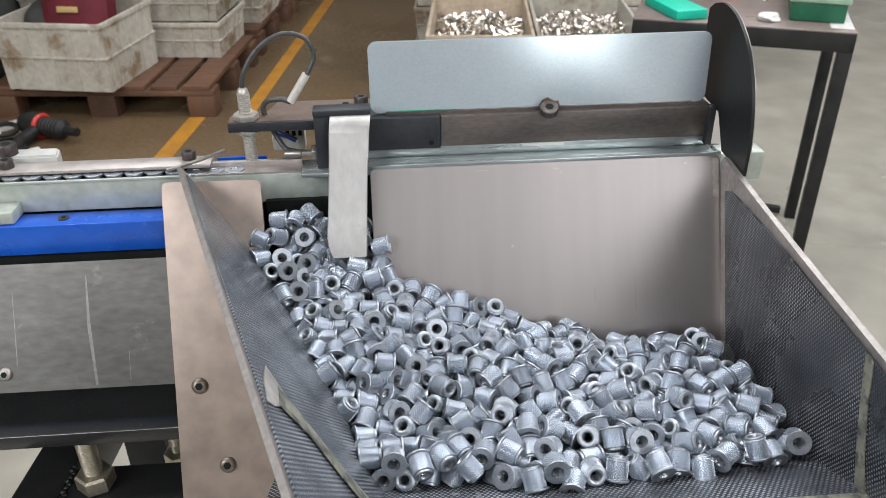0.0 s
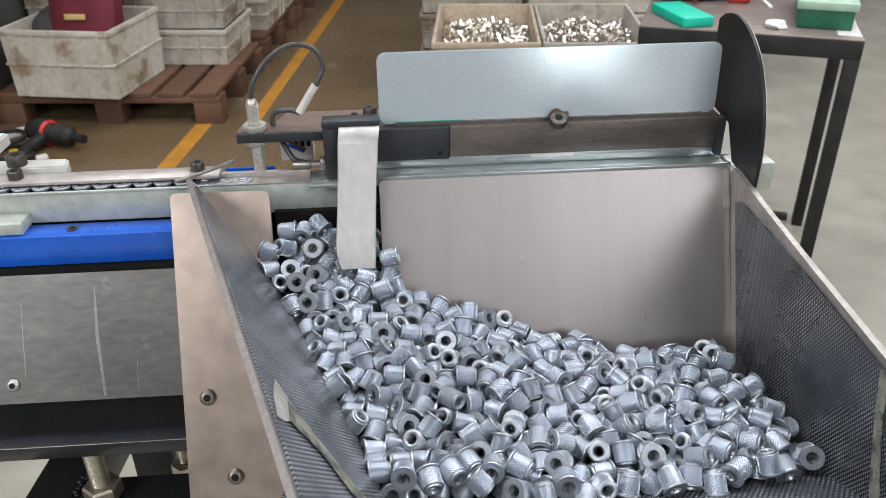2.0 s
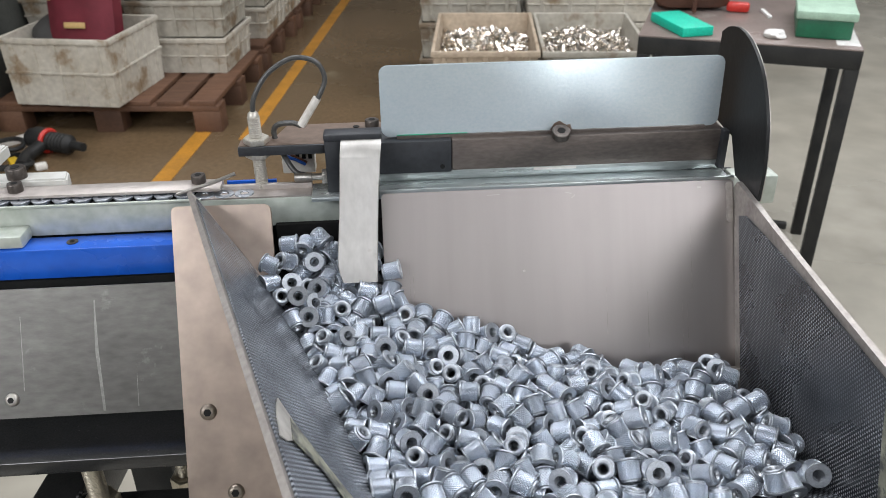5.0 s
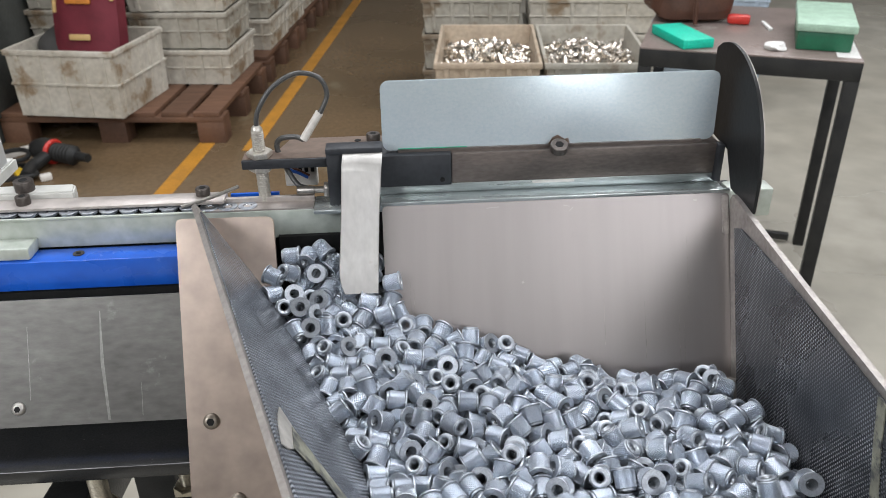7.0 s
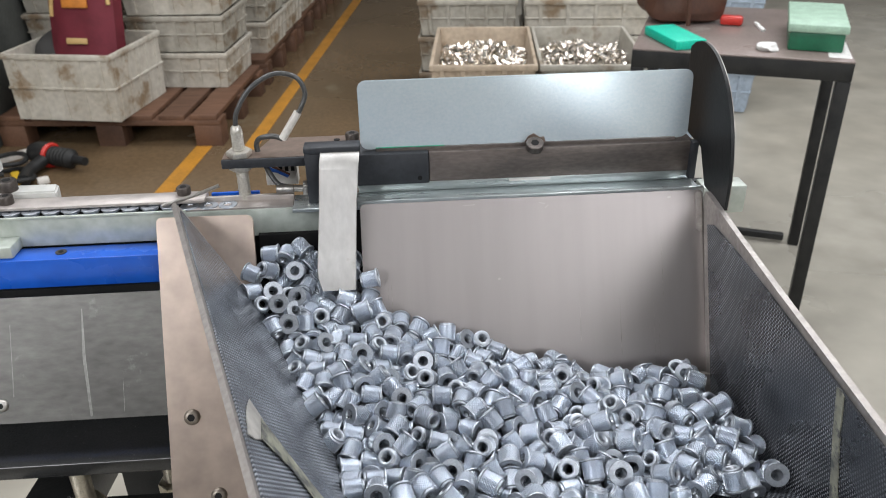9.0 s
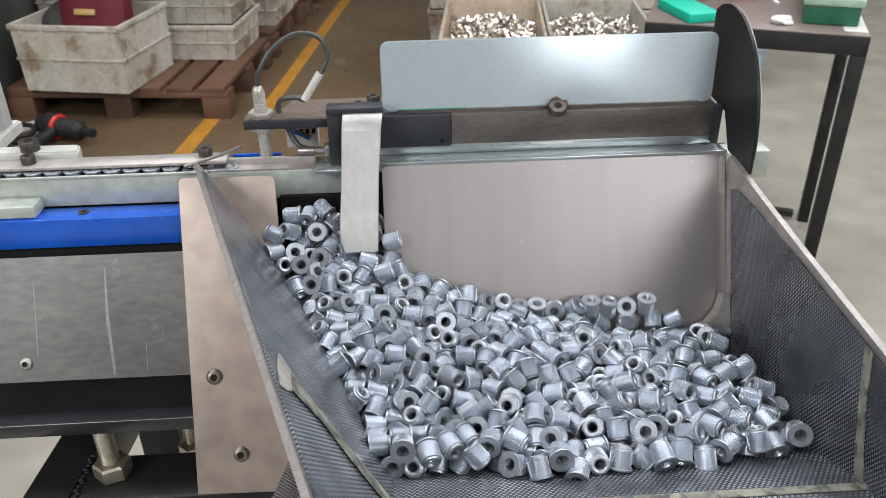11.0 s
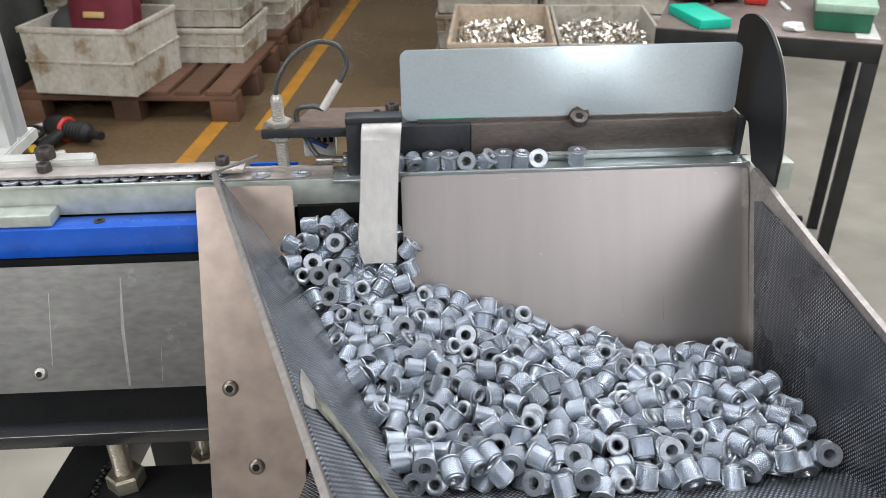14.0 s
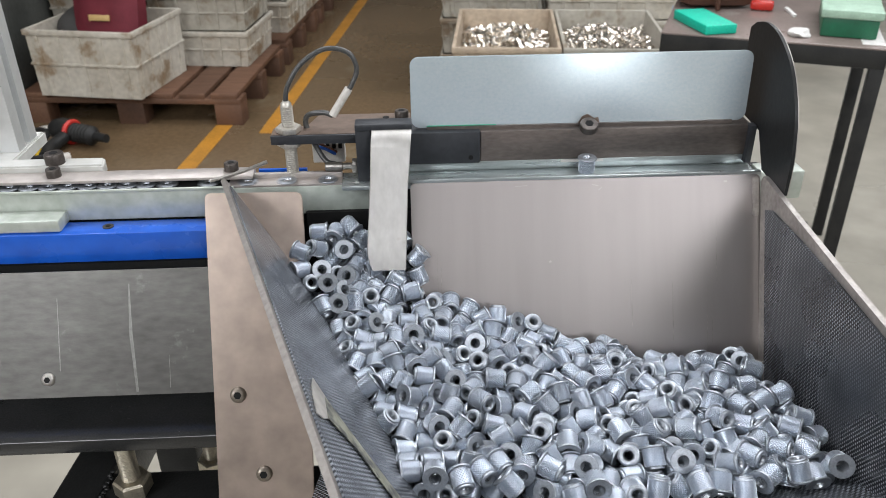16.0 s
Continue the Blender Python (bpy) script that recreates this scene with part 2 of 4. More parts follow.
ALU = mat("anodised_profile", (0.74, 0.75, 0.75), 0.38, 0.6, (0.66, 0.67, 0.67), 30, 120, 0.05)
PANEL = mat("pale_machine_panel", (0.60, 0.60, 0.57), 0.45, 0.0, (0.5, 0.5, 0.47), 12, 80, 0.05)
BROWNPLATE = mat("brown_steel_plate", (0.25, 0.185, 0.15), 0.4, 0.55, (0.17, 0.13, 0.105), 20, 200, 0.1)
# unseen hall surfaces, toned down to cut the light they bounce
WALLM = mat("painted_hall_wall", (0.36, 0.345, 0.31), 0.8, 0.0, (0.31, 0.295, 0.26), 1.2, 40, 0.1)
CEILM = mat("hall_ceiling", (0.30, 0.30, 0.29), 0.8, 0.0, None, 1.0, 30, 0.1)
# near-black colour that stands for shade in holes, sockets, slots and the opening
DARK = mat("gap_shade", (0.012, 0.012, 0.012), 0.7)
CABINET = mat("dark_cabinet_paint", (0.09, 0.095, 0.088), 0.4, 0.0, None, 4, 60, 0.05)
GREENLINE = mat("green_film_edge", (0.03, 0.42, 0.24), 0.5)

# dull black paints and the near-black gap shade reflect little
for black in (GUARD, TABLEFRAME, BLACKFRAME, DARK, CABINET):
    black.node_tree.nodes["Principled BSDF"].inputs["Specular IOR Level"].default_value = 0.22

# ---- mesh helpers ----
IDENT = Matrix.Identity(4)
SLOPE = Matrix(((1, 0, 0, 0), (0, 0.454, -0.891, 0.460), (0, 0.891, 0.454, 1.0435), (0, 0, 0, 1)))


def box(bm, x0, x1, y0, y1, z0, z1, bevel=0.0, m=IDENT, slot=0):
    v = [bm.verts.new(m @ Vector(p)) for p in ((x0, y0, z0), (x1, y0, z0), (x1, y1, z0), (x0, y1, z0), (x0, y0, z1), (x1, y0, z1), (x1, y1, z1), (x0, y1, z1))]
    fs = [bm.faces.new([v[i] for i in q]) for q in ((3, 2, 1, 0), (4, 5, 6, 7), (0, 1, 5, 4), (1, 2, 6, 5), (2, 3, 7, 6), (3, 0, 4, 7))]
    for f in fs:
        f.material_index = slot
    if bevel:
        bmesh.ops.bevel(bm, geom=list({e for f in fs for e in f.edges}), offset=bevel, segments=2, affect="EDGES", profile=0.5, clamp_overlap=True)
    return bm


def prism(bm, pts, z0, z1, m=IDENT, bevel=0.0):
    """A plate with the outline pts in the local xy plane, from z0 to z1."""
    lo = [bm.verts.new(m @ Vector((x, y, z0))) for x, y in pts]
    hi = [bm.verts.new(m @ Vector((x, y, z1))) for x, y in pts]
    fs = [bm.faces.new(hi), bm.faces.new(lo[::-1])]
    for i in range(len(pts)):
        j = (i + 1) % len(pts)
        fs.append(bm.faces.new((lo[i], lo[j], hi[j], hi[i])))
    bm.normal_update()
    if bevel:
        bmesh.ops.bevel(bm, geom=list(fs[0].edges), offset=bevel, segments=2, affect="EDGES")
    return bm


def rounded(x0, x1, y0, y1, r, corners="abcd", steps=5):
    """A rectangle's outline, anticlockwise, with the named corners rounded (a lower left, b lower right, c upper right, d upper left)."""
    pts = []
    for name, cx, cy, sx, sy, a in (("a", x0, y0, 1, 1, 180), ("b", x1, y0, -1, 1, 270), ("c", x1, y1, -1, -1, 0), ("d", x0, y1, 1, -1, 90)):
        if name in corners:
            for i in range(steps + 1):
                t = radians(a + 90 * i / steps)
                pts.append((cx + sx * r + r * math.cos(t), cy + sy * r + r * math.sin(t)))
        else:
            pts.append((cx, cy))
    return pts


def lathe(bm, profile, seg=24, m=IDENT, slot=0, closed=False):
    """Turns (r, z) points round the local z axis."""
    rings = []
    for r, z in profile:
        rings.append([bm.verts.new(m @ Vector((r * math.cos(2 * math.pi * i / seg), r * math.sin(2 * math.pi * i / seg), z))) for i in range(seg)])
    pairs = list(zip(rings[:-1], rings[1:])) + ([(rings[-1], rings[0])] if closed else [])
    for a, b in pairs:
        for i in range(seg):
            j = (i + 1) % seg
            f = bm.faces.new((a[i], a[j], b[j], b[i]))
            f.material_index = slot
            f.smooth = True
    if not closed:
        for ring, flip in ((rings[0], True), (rings[-1], False)):
            f = bm.faces.new(ring[::-1] if flip else ring)
            f.material_index = slot
    return bm


def tube(bm, pts, r, seg=10):
    """A round rod along a smooth line through pts."""
    p = [Vector(q) for q in pts]
    line = []
    for i in range(len(p) - 1):
        a, b, c, d = p[max(i - 1, 0)], p[i], p[i + 1], p[min(i + 2, len(p) - 1)]
        for k in range(6):
            t = k / 6
            line.append(0.5 * ((2 * b) + (c - a) * t + (2 * a - 5 * b + 4 * c - d) * t * t + (3 * b - a - 3 * c + d) * t ** 3))
    line.append(p[-1])
    rings = []
    side = Vector((0.3, 0.5, 0.8))
    for i, q in enumerate(line):
        t = (line[min(i + 1, len(line) - 1)] - line[max(i - 1, 0)]).normalized()
        u = t.cross(side).normalized()
        w = t.cross(u)
        rings.append([bm.verts.new(q + r * (math.cos(2 * math.pi * k / seg) * u + math.sin(2 * math.pi * k / seg) * w)) for k in range(seg)])
    for a, b in zip(rings[:-1], rings[1:]):
        for i in range(seg):
            j = (i + 1) % seg
            bm.faces.new((a[i], a[j], b[j], b[i])).smooth = True
    bm.faces.new(rings[0][::-1])
    bm.faces.new(rings[-1])
    return bm


def part(name, bm, material, parent=None, label="", place=IDENT):
    """Links a bmesh as one mesh object, in world space, under a thing or a part."""
    me = bpy.data.meshes.new(name)
    bmesh.ops.recalc_face_normals(bm, faces=bm.faces)
    bm.to_mesh(me)
    bm.free()
    me.set_sharp_from_angle(angle=radians(38))
    for mm in material if isinstance(material, (list, tuple)) else (material,):
        me.materials.append(mm)
    ob = new(name, me)
    if parent:
        ob.parent = parent
        up, q = Matrix.Identity(4), parent
        while q:
            up = q.matrix_parent_inverse @ q.matrix_basis @ up if q.parent is None else q.matrix_parent_inverse @ q.matrix_basis @ up
            q = q.parent
        ob.matrix_parent_inverse = up.inverted()
    ob.matrix_basis = place
    if label:
        ob["label"] = label
    return ob


def thing(name, label, category, at=(0, 0, 0), group="", turn=0.0):
    ob = new(name)
    ob.empty_display_size = 0.05
    ob.matrix_basis = pose(*at, 0, 0, turn)
    return tagged(ob, label, category, group)


def cap_screw(m, r, h, material, parent, name="screw", label="", button=False):
    """A socket screw on the local xy plane of m, with its hexagon socket."""
    bm = bmesh.new()
    if button:
        lathe(bm, [(r, 0), (r, h * 0.3), (r * 0.88, h * 0.7), (r * 0.62, h), (r * 0.50, h)], 20)
    else:
        lathe(bm, [(r, 0), (r, h * 0.9), (r * 0.92, h), (r * 0.55, h)], 20)
    bm.faces.ensure_lookup_table()
    ob = part(name, bm, material, parent, label, m)
    # flat dark hexagon, the socket's inner shade as colour
    bm = bmesh.new()
    lathe(bm, [(r * 0.48, h), (r * 0.48, h + 0.0002)], 6)
    part("socket", bm, DARK, ob, "", m)
    return ob

# ---- hall ----


def structure(name, bm, material, label=""):
    return tagged(part(name, bm, material), label, "", "", "structure")


def slab(x0, x1, y0, y1, z0, z1, bevel=0.0, m=IDENT):
    return box(bmesh.new(), x0, x1, y0, y1, z0, z1, bevel, m)


structure("floor", slab(-4.2, 5.2, -6.2, 11.2, -0.2, 0), FLOORM, "pale polished concrete hall floor")
AISLE_TURN = pose(-0.62, 3.4, 0, 0, 0, -5.5)
bm = bmesh.new()
prism(bm, [(-2.6, -1.1), (1.05, -1.1), (1.05, 7.0), (-2.6, 7.0)], 0.0, 0.003, AISLE_TURN)
structure("floor_coating", bm, AISLE, "brown glossy coated aisle floor")
bm = bmesh.new()
prism(bm, [(-0.062, -0.1), (0.0, -0.1), (0.08, 6.0), (0.005, 6.0)], 0.003, 0.005, pose(-0.588, 3.4, 0, 0, 0, -6.2))
structure("floor_line", bm, YELLOW, "worn yellow painted floor line")
bm = bmesh.new()
prism(bm, [(-0.072, -1.6), (0.0, -1.6), (0.0, 0.02), (-0.072, 0.02)], 0.003, 0.005, pose(-0.795, 3.39, 0, 0, 0, -7.0))
structure("floor_line", bm, YELLOW, "worn yellow painted floor line, short stretch")
structure("wall_north", slab(-4.2, 5.2, 11.0, 11.2, 0, 3.8), WALLM, "plain painted hall wall")
# unseen wall; its opening is added to hold the glare lamp
bm = slab(-4.2, 1.36, -6.2, -6.0, 0, 3.8)
box(bm, 1.96, 5.2, -6.2, -6.0, 0, 3.8)
box(bm, 1.36, 1.96, -6.2, -6.0, 2.25, 3.8)
structure("wall_south", bm, WALLM, "plain painted hall wall with an opening added for a lamp")
structure("wall_west", slab(-4.2, -4.0, -6.0, 11.0, 0, 3.8), WALLM, "plain painted hall wall")
structure("wall_east", slab(5.0, 5.2, -6.0, 11.0, 0, 3.8), WALLM, "plain painted hall wall")
structure("ceiling", slab(-4.2, 5.2, -6.2, 11.2, 3.8, 3.9), CEILM, "plain hall ceiling")

# ---- feeder: frame and hopper ----
feeder = thing("step_feeder", "steel step feeder with a dark lined hopper on a black frame", "feeder", (0.0, 0.45, 0.0))


def up(name, bm, material, label="", parent=None):
    """A part whose mesh is written in the sloping plane's own axes."""
    return part(name, bm, material, parent or feeder, label, SLOPE)


# sloping back plate of the hopper
bm = prism(bmesh.new(), rounded(-0.0117, 0.2128, -0.150, 0.0, 0.003, "cd"), -0.003, 0.0, bevel=0.0004)
back_plate = up("back_plate", bm, STEEL, "brushed steel back plate with scuffs")
for sx, ss, w, h, a in ((0.106, -0.0042, 0.004, 0.0006, -12), (0.109, -0.0065, 0.003, 0.0005, 40), (0.0585, -0.0035, 0.008, 0.0004, 3), (0.076, -0.0520, 0.0016, 0.0012, 20), (0.190, -0.0040, 0.0022, 0.0012, 10)):
    part("scuff", slab(-w / 2, w / 2, -h / 2, h / 2, 0.0, 0.00012), EDGE, back_plate, "pale scuff", SLOPE @ pose(sx, ss, 0, 0, 0, a))
for sx, s0, s1 in ((0.1545, -0.105, -0.068), (0.1768, -0.116, -0.072), (0.1800, -0.108, -0.078), (0.1835, -0.070, -0.026), (0.128, -0.095, -0.062), (0.0040, -0.074, -0.045), (0.0062, -0.076, -0.050)):
    part("stain", prism(bmesh.new(), [(sx - 0.0003, s0), (sx + 0.0003, s0), (sx + 0.0001, s1), (sx - 0.0001, s1)], 0.0, 0.0001), STAIN, back_plate, "thin dark streak", SLOPE)
part("stop_strip", prism(bmesh.new(), rounded(0.2072, 0.2112, -0.0270, -0.0015, 0.0018, "abcd"), 0.0, 0.0016, bevel=0.0004), EDGE, back_plate, "small bright stop strip", SLOPE)
# side plate with its two button screws
bm = prism(bmesh.new(), [(-0.1388, -0.206), (-0.079, -0.207), (-0.0785, -0.06), (-0.0798, -0.0080), (-0.0802, -0.0056), (-0.0816, -0.0038), (-0.0845, -0.0031), (-0.1365, -0.0026), (-0.1388, -0.0031), (-0.1401, -0.0046), (-0.1404, -0.0075)], -0.003, 0.0, bevel=0.0004)
side_plate = up("side_plate", bm, BEIGE, "satin steel side plate")
for sx, ss in ((-0.1242, -0.1300), (-0.1098, -0.1810)):
    cap_screw(SLOPE @ pose(sx, ss, 0.0), 0.0052, 0.0028, BRONZE, side_plate, "button_screw", "tarnished socket button screw", True)

# hopper walls: the left one turns and leans inwards, the right one stands upright
LN = Vector((0.8271, 0.2731, 0.4913))
LA = Vector((-0.1261, 0.4576, 1.052))
LU = Vector((0.0895, -0.2711, 0.0)).normalized()
LV = LN.cross(LU).normalized()
LEFT = Matrix(((LU.x, LV.x, LN.x, LA.x), (LU.y, LV.y, LN.y, LA.y), (LU.z, LV.z, LN.z, LA.z), (0, 0, 0, 1)))
bm = prism(bmesh.new(), [(0.0, 0.0), (0.006, 0.030), (0.052, 0.155), (0.36, 0.155), (0.36, 0.0)], -0.0030, 0.0)
wall_l = part("hopper_wall", bm, EDGE, feeder, "hopper side wall with a worn bare edge", LEFT)
bm = prism(bmesh.new(), [(0.0100, 0.0024), (0.055, 0.150), (0.355, 0.150), (0.355, 0.0024)], 0.0002, 0.0012)
part("lining", bm, LITLINING, wall_l, "black woven belting, painted paler for reflected light", LEFT)
RW = Matrix.LocRotScale((0.2121, 0.456, 1.045), Euler((radians(90), 0, radians(-90 - 2.5))), None)
bm = prism(bmesh.new(), [(0.0, -0.005), (0.003, 0.0), (0.06, -0.0022), (0.12, -0.0038), (0.23, -0.0050), (0.36, -0.0060), (0.36, -0.16), (0.075, -0.16)], -0.0034, 0.0)
wall_r = part("hopper_wall", bm, EDGE, feeder, "upright hopper wall with a bare metal rim", RW)
bm = prism(bmesh.new(), [(0.0175, -0.0165), (0.0265, -0.0125), (0.07, -0.0100), (0.12, -0.0087), (0.195, -0.0086), (0.355, -0.0096), (0.355, -0.155), (0.087, -0.155)], 0.0002, 0.0014)
part("lining", bm, LINING, wall_r, "black woven belting", RW)
# hopper floor sloping down to the plate, then the apron in front of the seam
FL = Matrix.LocRotScale((0.08, 0.236, 0.9800), Euler((radians(-27), 0, 0)), None)
part("hopper_floor", slab(-0.145, 0.135, 0, 0.185, -0.002, 0), LITLINING, feeder, "black woven belting floor, painted paler for reflected light", FL)
FA = Matrix.LocRotScale((0.08, 0.236, 0.9800), Euler((radians(-9), 0, 0)), None)
part("apron", slab(-0.11, 0.135, -0.145, 0, -0.002, 0), LITLINING, feeder, "black woven belting apron, painted paler for reflected light", FA)
part("hopper_front", slab(-0.03, 0.21, 0.117, 0.120, 0.955, 1.03), EDGE, feeder, "folded steel hopper front")
part("seam_tape", slab(-0.089, 0.1245, -0.0062, -0.0014, 0.0003, 0.0007), TAPE, feeder, "yellowed worn seam", FA)
bm = prism(bmesh.new(), [(0.1950, -0.0085), (0.1985, -0.0075), (0.2015, -0.0090), (0.2070, -0.030), (0.2145, -0.050), (0.2240, -0.068), (0.2240, -0.074), (0.2175, -0.074), (0.2085, -0.052), (0.2010, -0.030)], 0.0016, 0.0022)
part("seam_tape", bm, TAPE, feeder, "yellowed worn seam", RW)
bm = prism(bmesh.new(), [(0.1985, 0.0145), (0.2070, 0.0105), (0.2160, 0.0074), (0.2320, 0.0040), (0.2310, 0.0090), (0.2240, 0.0170), (0.2160, 0.0255), (0.2115, 0.0245), (0.2060, 0.0212)], 0.0014, 0.0019)
part("glue_patch", bm, GLUE, feeder, "pale worn glue patch", LEFT)
bm = prism(bmesh.new(), [(0.2080, 0.0195), (0.2270, 0.0135), (0.2300, 0.0330), (0.2420, 0.0520), (0.2600, 0.0900), (0.2480, 0.0960), (0.2345, 0.0640), (0.2215, 0.0400)], 0.0020, 0.0023)
part("seam_tape", bm, TAPE, feeder, "yellowed worn seam", LEFT)

# lifting blade, built at its raised place
TOP = 0.0062
blade = up("lifting_blade", box(bmesh.new(), -0.0015, 0.2085, -0.20 + TOP, TOP, 0.0012, 0.012, 0.0012), BELT, "lifting blade faced with black woven belting")
bm = prism(bmesh.new(), [(0.1835, TOP), (0.2085, TOP), (0.2085, TOP + 0.0225), (0.2045, TOP + 0.0225), (0.201, TOP + 0.013), (0.194, TOP + 0.005)], 0.002, 0.012, bevel=0.0006)
fin = up("blade_fin", bm, EDGE, "grey end fin", blade)
up("edge_strip", box(bmesh.new(), -0.0015, 0.2085, TOP - 0.0045, TOP + 0.0006, 0.0014, 0.0128, 0.0014), BELTEDGE, "pale top edge", blade)
bm = box(bmesh.new(), -0.030, -0.0035, -0.120, -0.0700, 0.0005, 0.0060, 0.001)
up("guide_block", bm, LINING, "dark textured guide block")

# trough, bar, cover plate and guard above the plate
part("trough", slab(-0.055, 0.214, 0.4625, 0.4855, 1.0385, 1.0412, 0.0006), TROUGH, feeder, "bright worn zinc trough")
part("trough_lip", slab(-0.013, 0.2135, 0.4605, 0.4635, 1.0405, 1.0455, 0.0005), TROUGH, feeder, "bright trough lip")
# thin whitish strip along part of the trough
part("white_strip", slab(0.0880, 0.1160, 0.4828, 0.4834, 1.0455, 1.0472), PAPER, feeder, "whitish strip on the trough")
part("trough_back", slab(-0.013, 0.2135, 0.4835, 0.4870, 1.0412, 1.0475, 0.0005), TROUGH, feeder)
bar = part("top_bar", slab(0.0345, 0.2120, 0.4830, 0.5030, 1.0475, 1.0685, 0.0008), BEAM, feeder, "brown blackened steel bar")
end_block = part("end_block", slab(-0.0440, 0.0343, 0.4815, 0.5030, 1.0470, 1.0688, 0.0008), BLOCK, feeder, "black oxide end block with a small hole")
# the hole is a dark disc, its depth only painted
bm = lathe(bmesh.new(), [(0.0016, 0), (0.0016, 0.0003)], 12)
part("hole", bm, DARK, end_block, "", pose(0.0283, 0.4814, 1.0512, 90))
part("clamp_block", slab(-0.0450, -0.0340, 0.4700, 0.4812, 1.0395, 1.0760, 0.0012), BLOCK, feeder, "black clamp block")
part("clamp_cap", slab(-0.0450, -0.0095, 0.4672, 0.4790, 1.0762, 1.0806, 0.001), BLOCK, feeder, "black clamp cap")
MIR = pose(0, 0.4896, 1.0695, 86.4)
bm = prism(bmesh.new(), rounded(-0.0098, 0.2090, 0.0, 0.0454, 0.0055, "abcd"), -0.0008, 0.0008, bevel=0.0003)
cover = part("cover_plate", bm, GALV, feeder, "pale bluish galvanised cover plate with rounded corners", MIR)
part("film_edge", slab(0.000, 0.045, 0.0002, 0.0014, 0.0009, 0.0013), GREENLINE, cover, "strip of green film", MIR)
part("chipped_spot", prism(bmesh.new(), [(0.0980, 0.0003), (0.1130, 0.0003), (0.1115, 0.0045), (0.1090, 0.0040), (0.1045, 0.0068), (0.1010, 0.0052)], 0.0009, 0.0012), BROWNPLATE, cover, "brown chipped spot round the screw", MIR)
part("plate_seat", slab(0.0, 0.2, 0.4870, 0.4920, 1.0680, 1.0705), BEAM, feeder)
cap_screw(pose(0.104, 0.4815, 1.0690, 25), 0.0058, 0.0048, SCREW, feeder, "cap_screw", "rusty cap screw holding the cover plate")
edge = [(0.4290, 1.0425), (0.4292, 1.0640), (0.4340, 1.0850), (0.4420, 1.1010), (0.4560, 1.1170), (0.4760, 1.1280), (0.4960, 1.1310), (0.5130, 1.1270)]
curve = []
for k in range(len(edge) - 1):
    q0, q1, q2, q3 = (Vector(edge[min(max(k + o, 0), len(edge) - 1)]) for o in (-1, 0, 1, 2))
    for s in range(5):
        t = s / 5
        curve.append(tuple(0.5 * (2 * q1 + (q2 - q0) * t + (2 * q0 - 5 * q1 + 4 * q2 - q3) * t * t + (3 * q1 - q0 - 3 * q2 + q3) * t ** 3)))
GUARD_AXES = Matrix(((0, 0, 1, 0.2150), (1, 0, 0, 0), (0, 1, 0, 0), (0, 0, 0, 1)))
bm = prism(bmesh.new(), curve + [(0.5180, 1.1230), (0.5180, 1.0690), (0.4990, 1.0670), (0.4785, 1.0660), (0.4640, 1.0445)], 0, 0.0022, GUARD_AXES, bevel=0.0003)
guard = part("guard", bm, GUARD, feeder, "curved black painted guard sheet")
bm = prism(bmesh.new(), curve + [(y + 0.0005, z - 0.0006) for y, z in curve[::-1]], 0.0021, 0.0025, GUARD_AXES)
part("worn_edge", bm, EDGE, guard, "bright worn edge")
part("guard_post", slab(0.2095, 0.2140, 0.4790, 0.4860, 1.0430, 1.0690, 0.0006), BLOCK, feeder)
part("rail_end", slab(0.2176, 0.2480, 0.4700, 0.4860, 1.0200, 1.0402, 0.0015), RAIL, feeder, "end of the pale rail")

# retaining arm: a broad bent strip in front of the plate
bm = bmesh.new()
prof = [(0.4690, 1.0775), (0.4640, 1.0758), (0.4585, 1.0705), (0.4530, 1.0600), (0.4470, 1.0470), (0.4380, 1.0285), (0.4290, 1.0110), (0.4245, 1.0015)]
xs = [(-0.0345, -0.0100), (-0.0345, -0.0100), (-0.0352, -0.0107), (-0.0358, -0.0116), (-0.0366, -0.0130), (-0.0380, -0.0142), (-0.0393, -0.0152), (-0.0368, -0.0158)]
th = 0.0028
line = [Vector((py, pz, xa, xb)) for (py, pz), (xa, xb) in zip(prof, xs)]
fine_line = []
for k in range(len(line) - 1):
    q0, q1, q2, q3 = (line[min(max(k + o, 0), len(line) - 1)] for o in (-1, 0, 1, 2))
    for s in range(5):
        t = s / 5
        fine_line.append(0.5 * (2 * q1 + (q2 - q0) * t + (2 * q0 - 5 * q1 + 4 * q2 - q3) * t * t + (3 * q1 - q0 - 3 * q2 + q3) * t ** 3))
fine_line.append(line[-1])
rings = []
for py, pz, xa, xb in fine_line:
    c = 0.0005
    rings.append([bm.verts.new(q) for q in ((xa, py + c, pz), (xa + c, py, pz), (xb - c, py, pz), (xb, py + c, pz), (xb, py + th, pz + 0.001), (xa, py + th, pz + 0.001))])
for a, c in zip(rings[:-1], rings[1:]):
    for i in range(6):
        bm.faces.new((a[i], a[(i + 1) % 6], c[(i + 1) % 6], c[i]))
bm.faces.new(rings[0][::-1])
bm.faces.new(rings[-1])
part("retaining_arm", bm, ARM, feeder, "scratched matt aluminium retaining strip")
part("back_frame", slab(-0.62, 0.225, 0.4868, 0.4930, 0.9025, 1.0378, 0.001), BLACKFRAME, feeder, "black frame behind the hopper")
# dark sheet added for the shade in the opening behind the heap
part("shade_panel", slab(-0.0800, -0.0110, 0.4700, 0.4740, 0.98, 1.0200), DARK, feeder)

# ---- feed rail to the left of the hopper ----
rail = thing("feed_rail", "pale greenish aluminium feed rail with a slotted nut track", "feed rail", (-0.2, 0.48, 0.0))
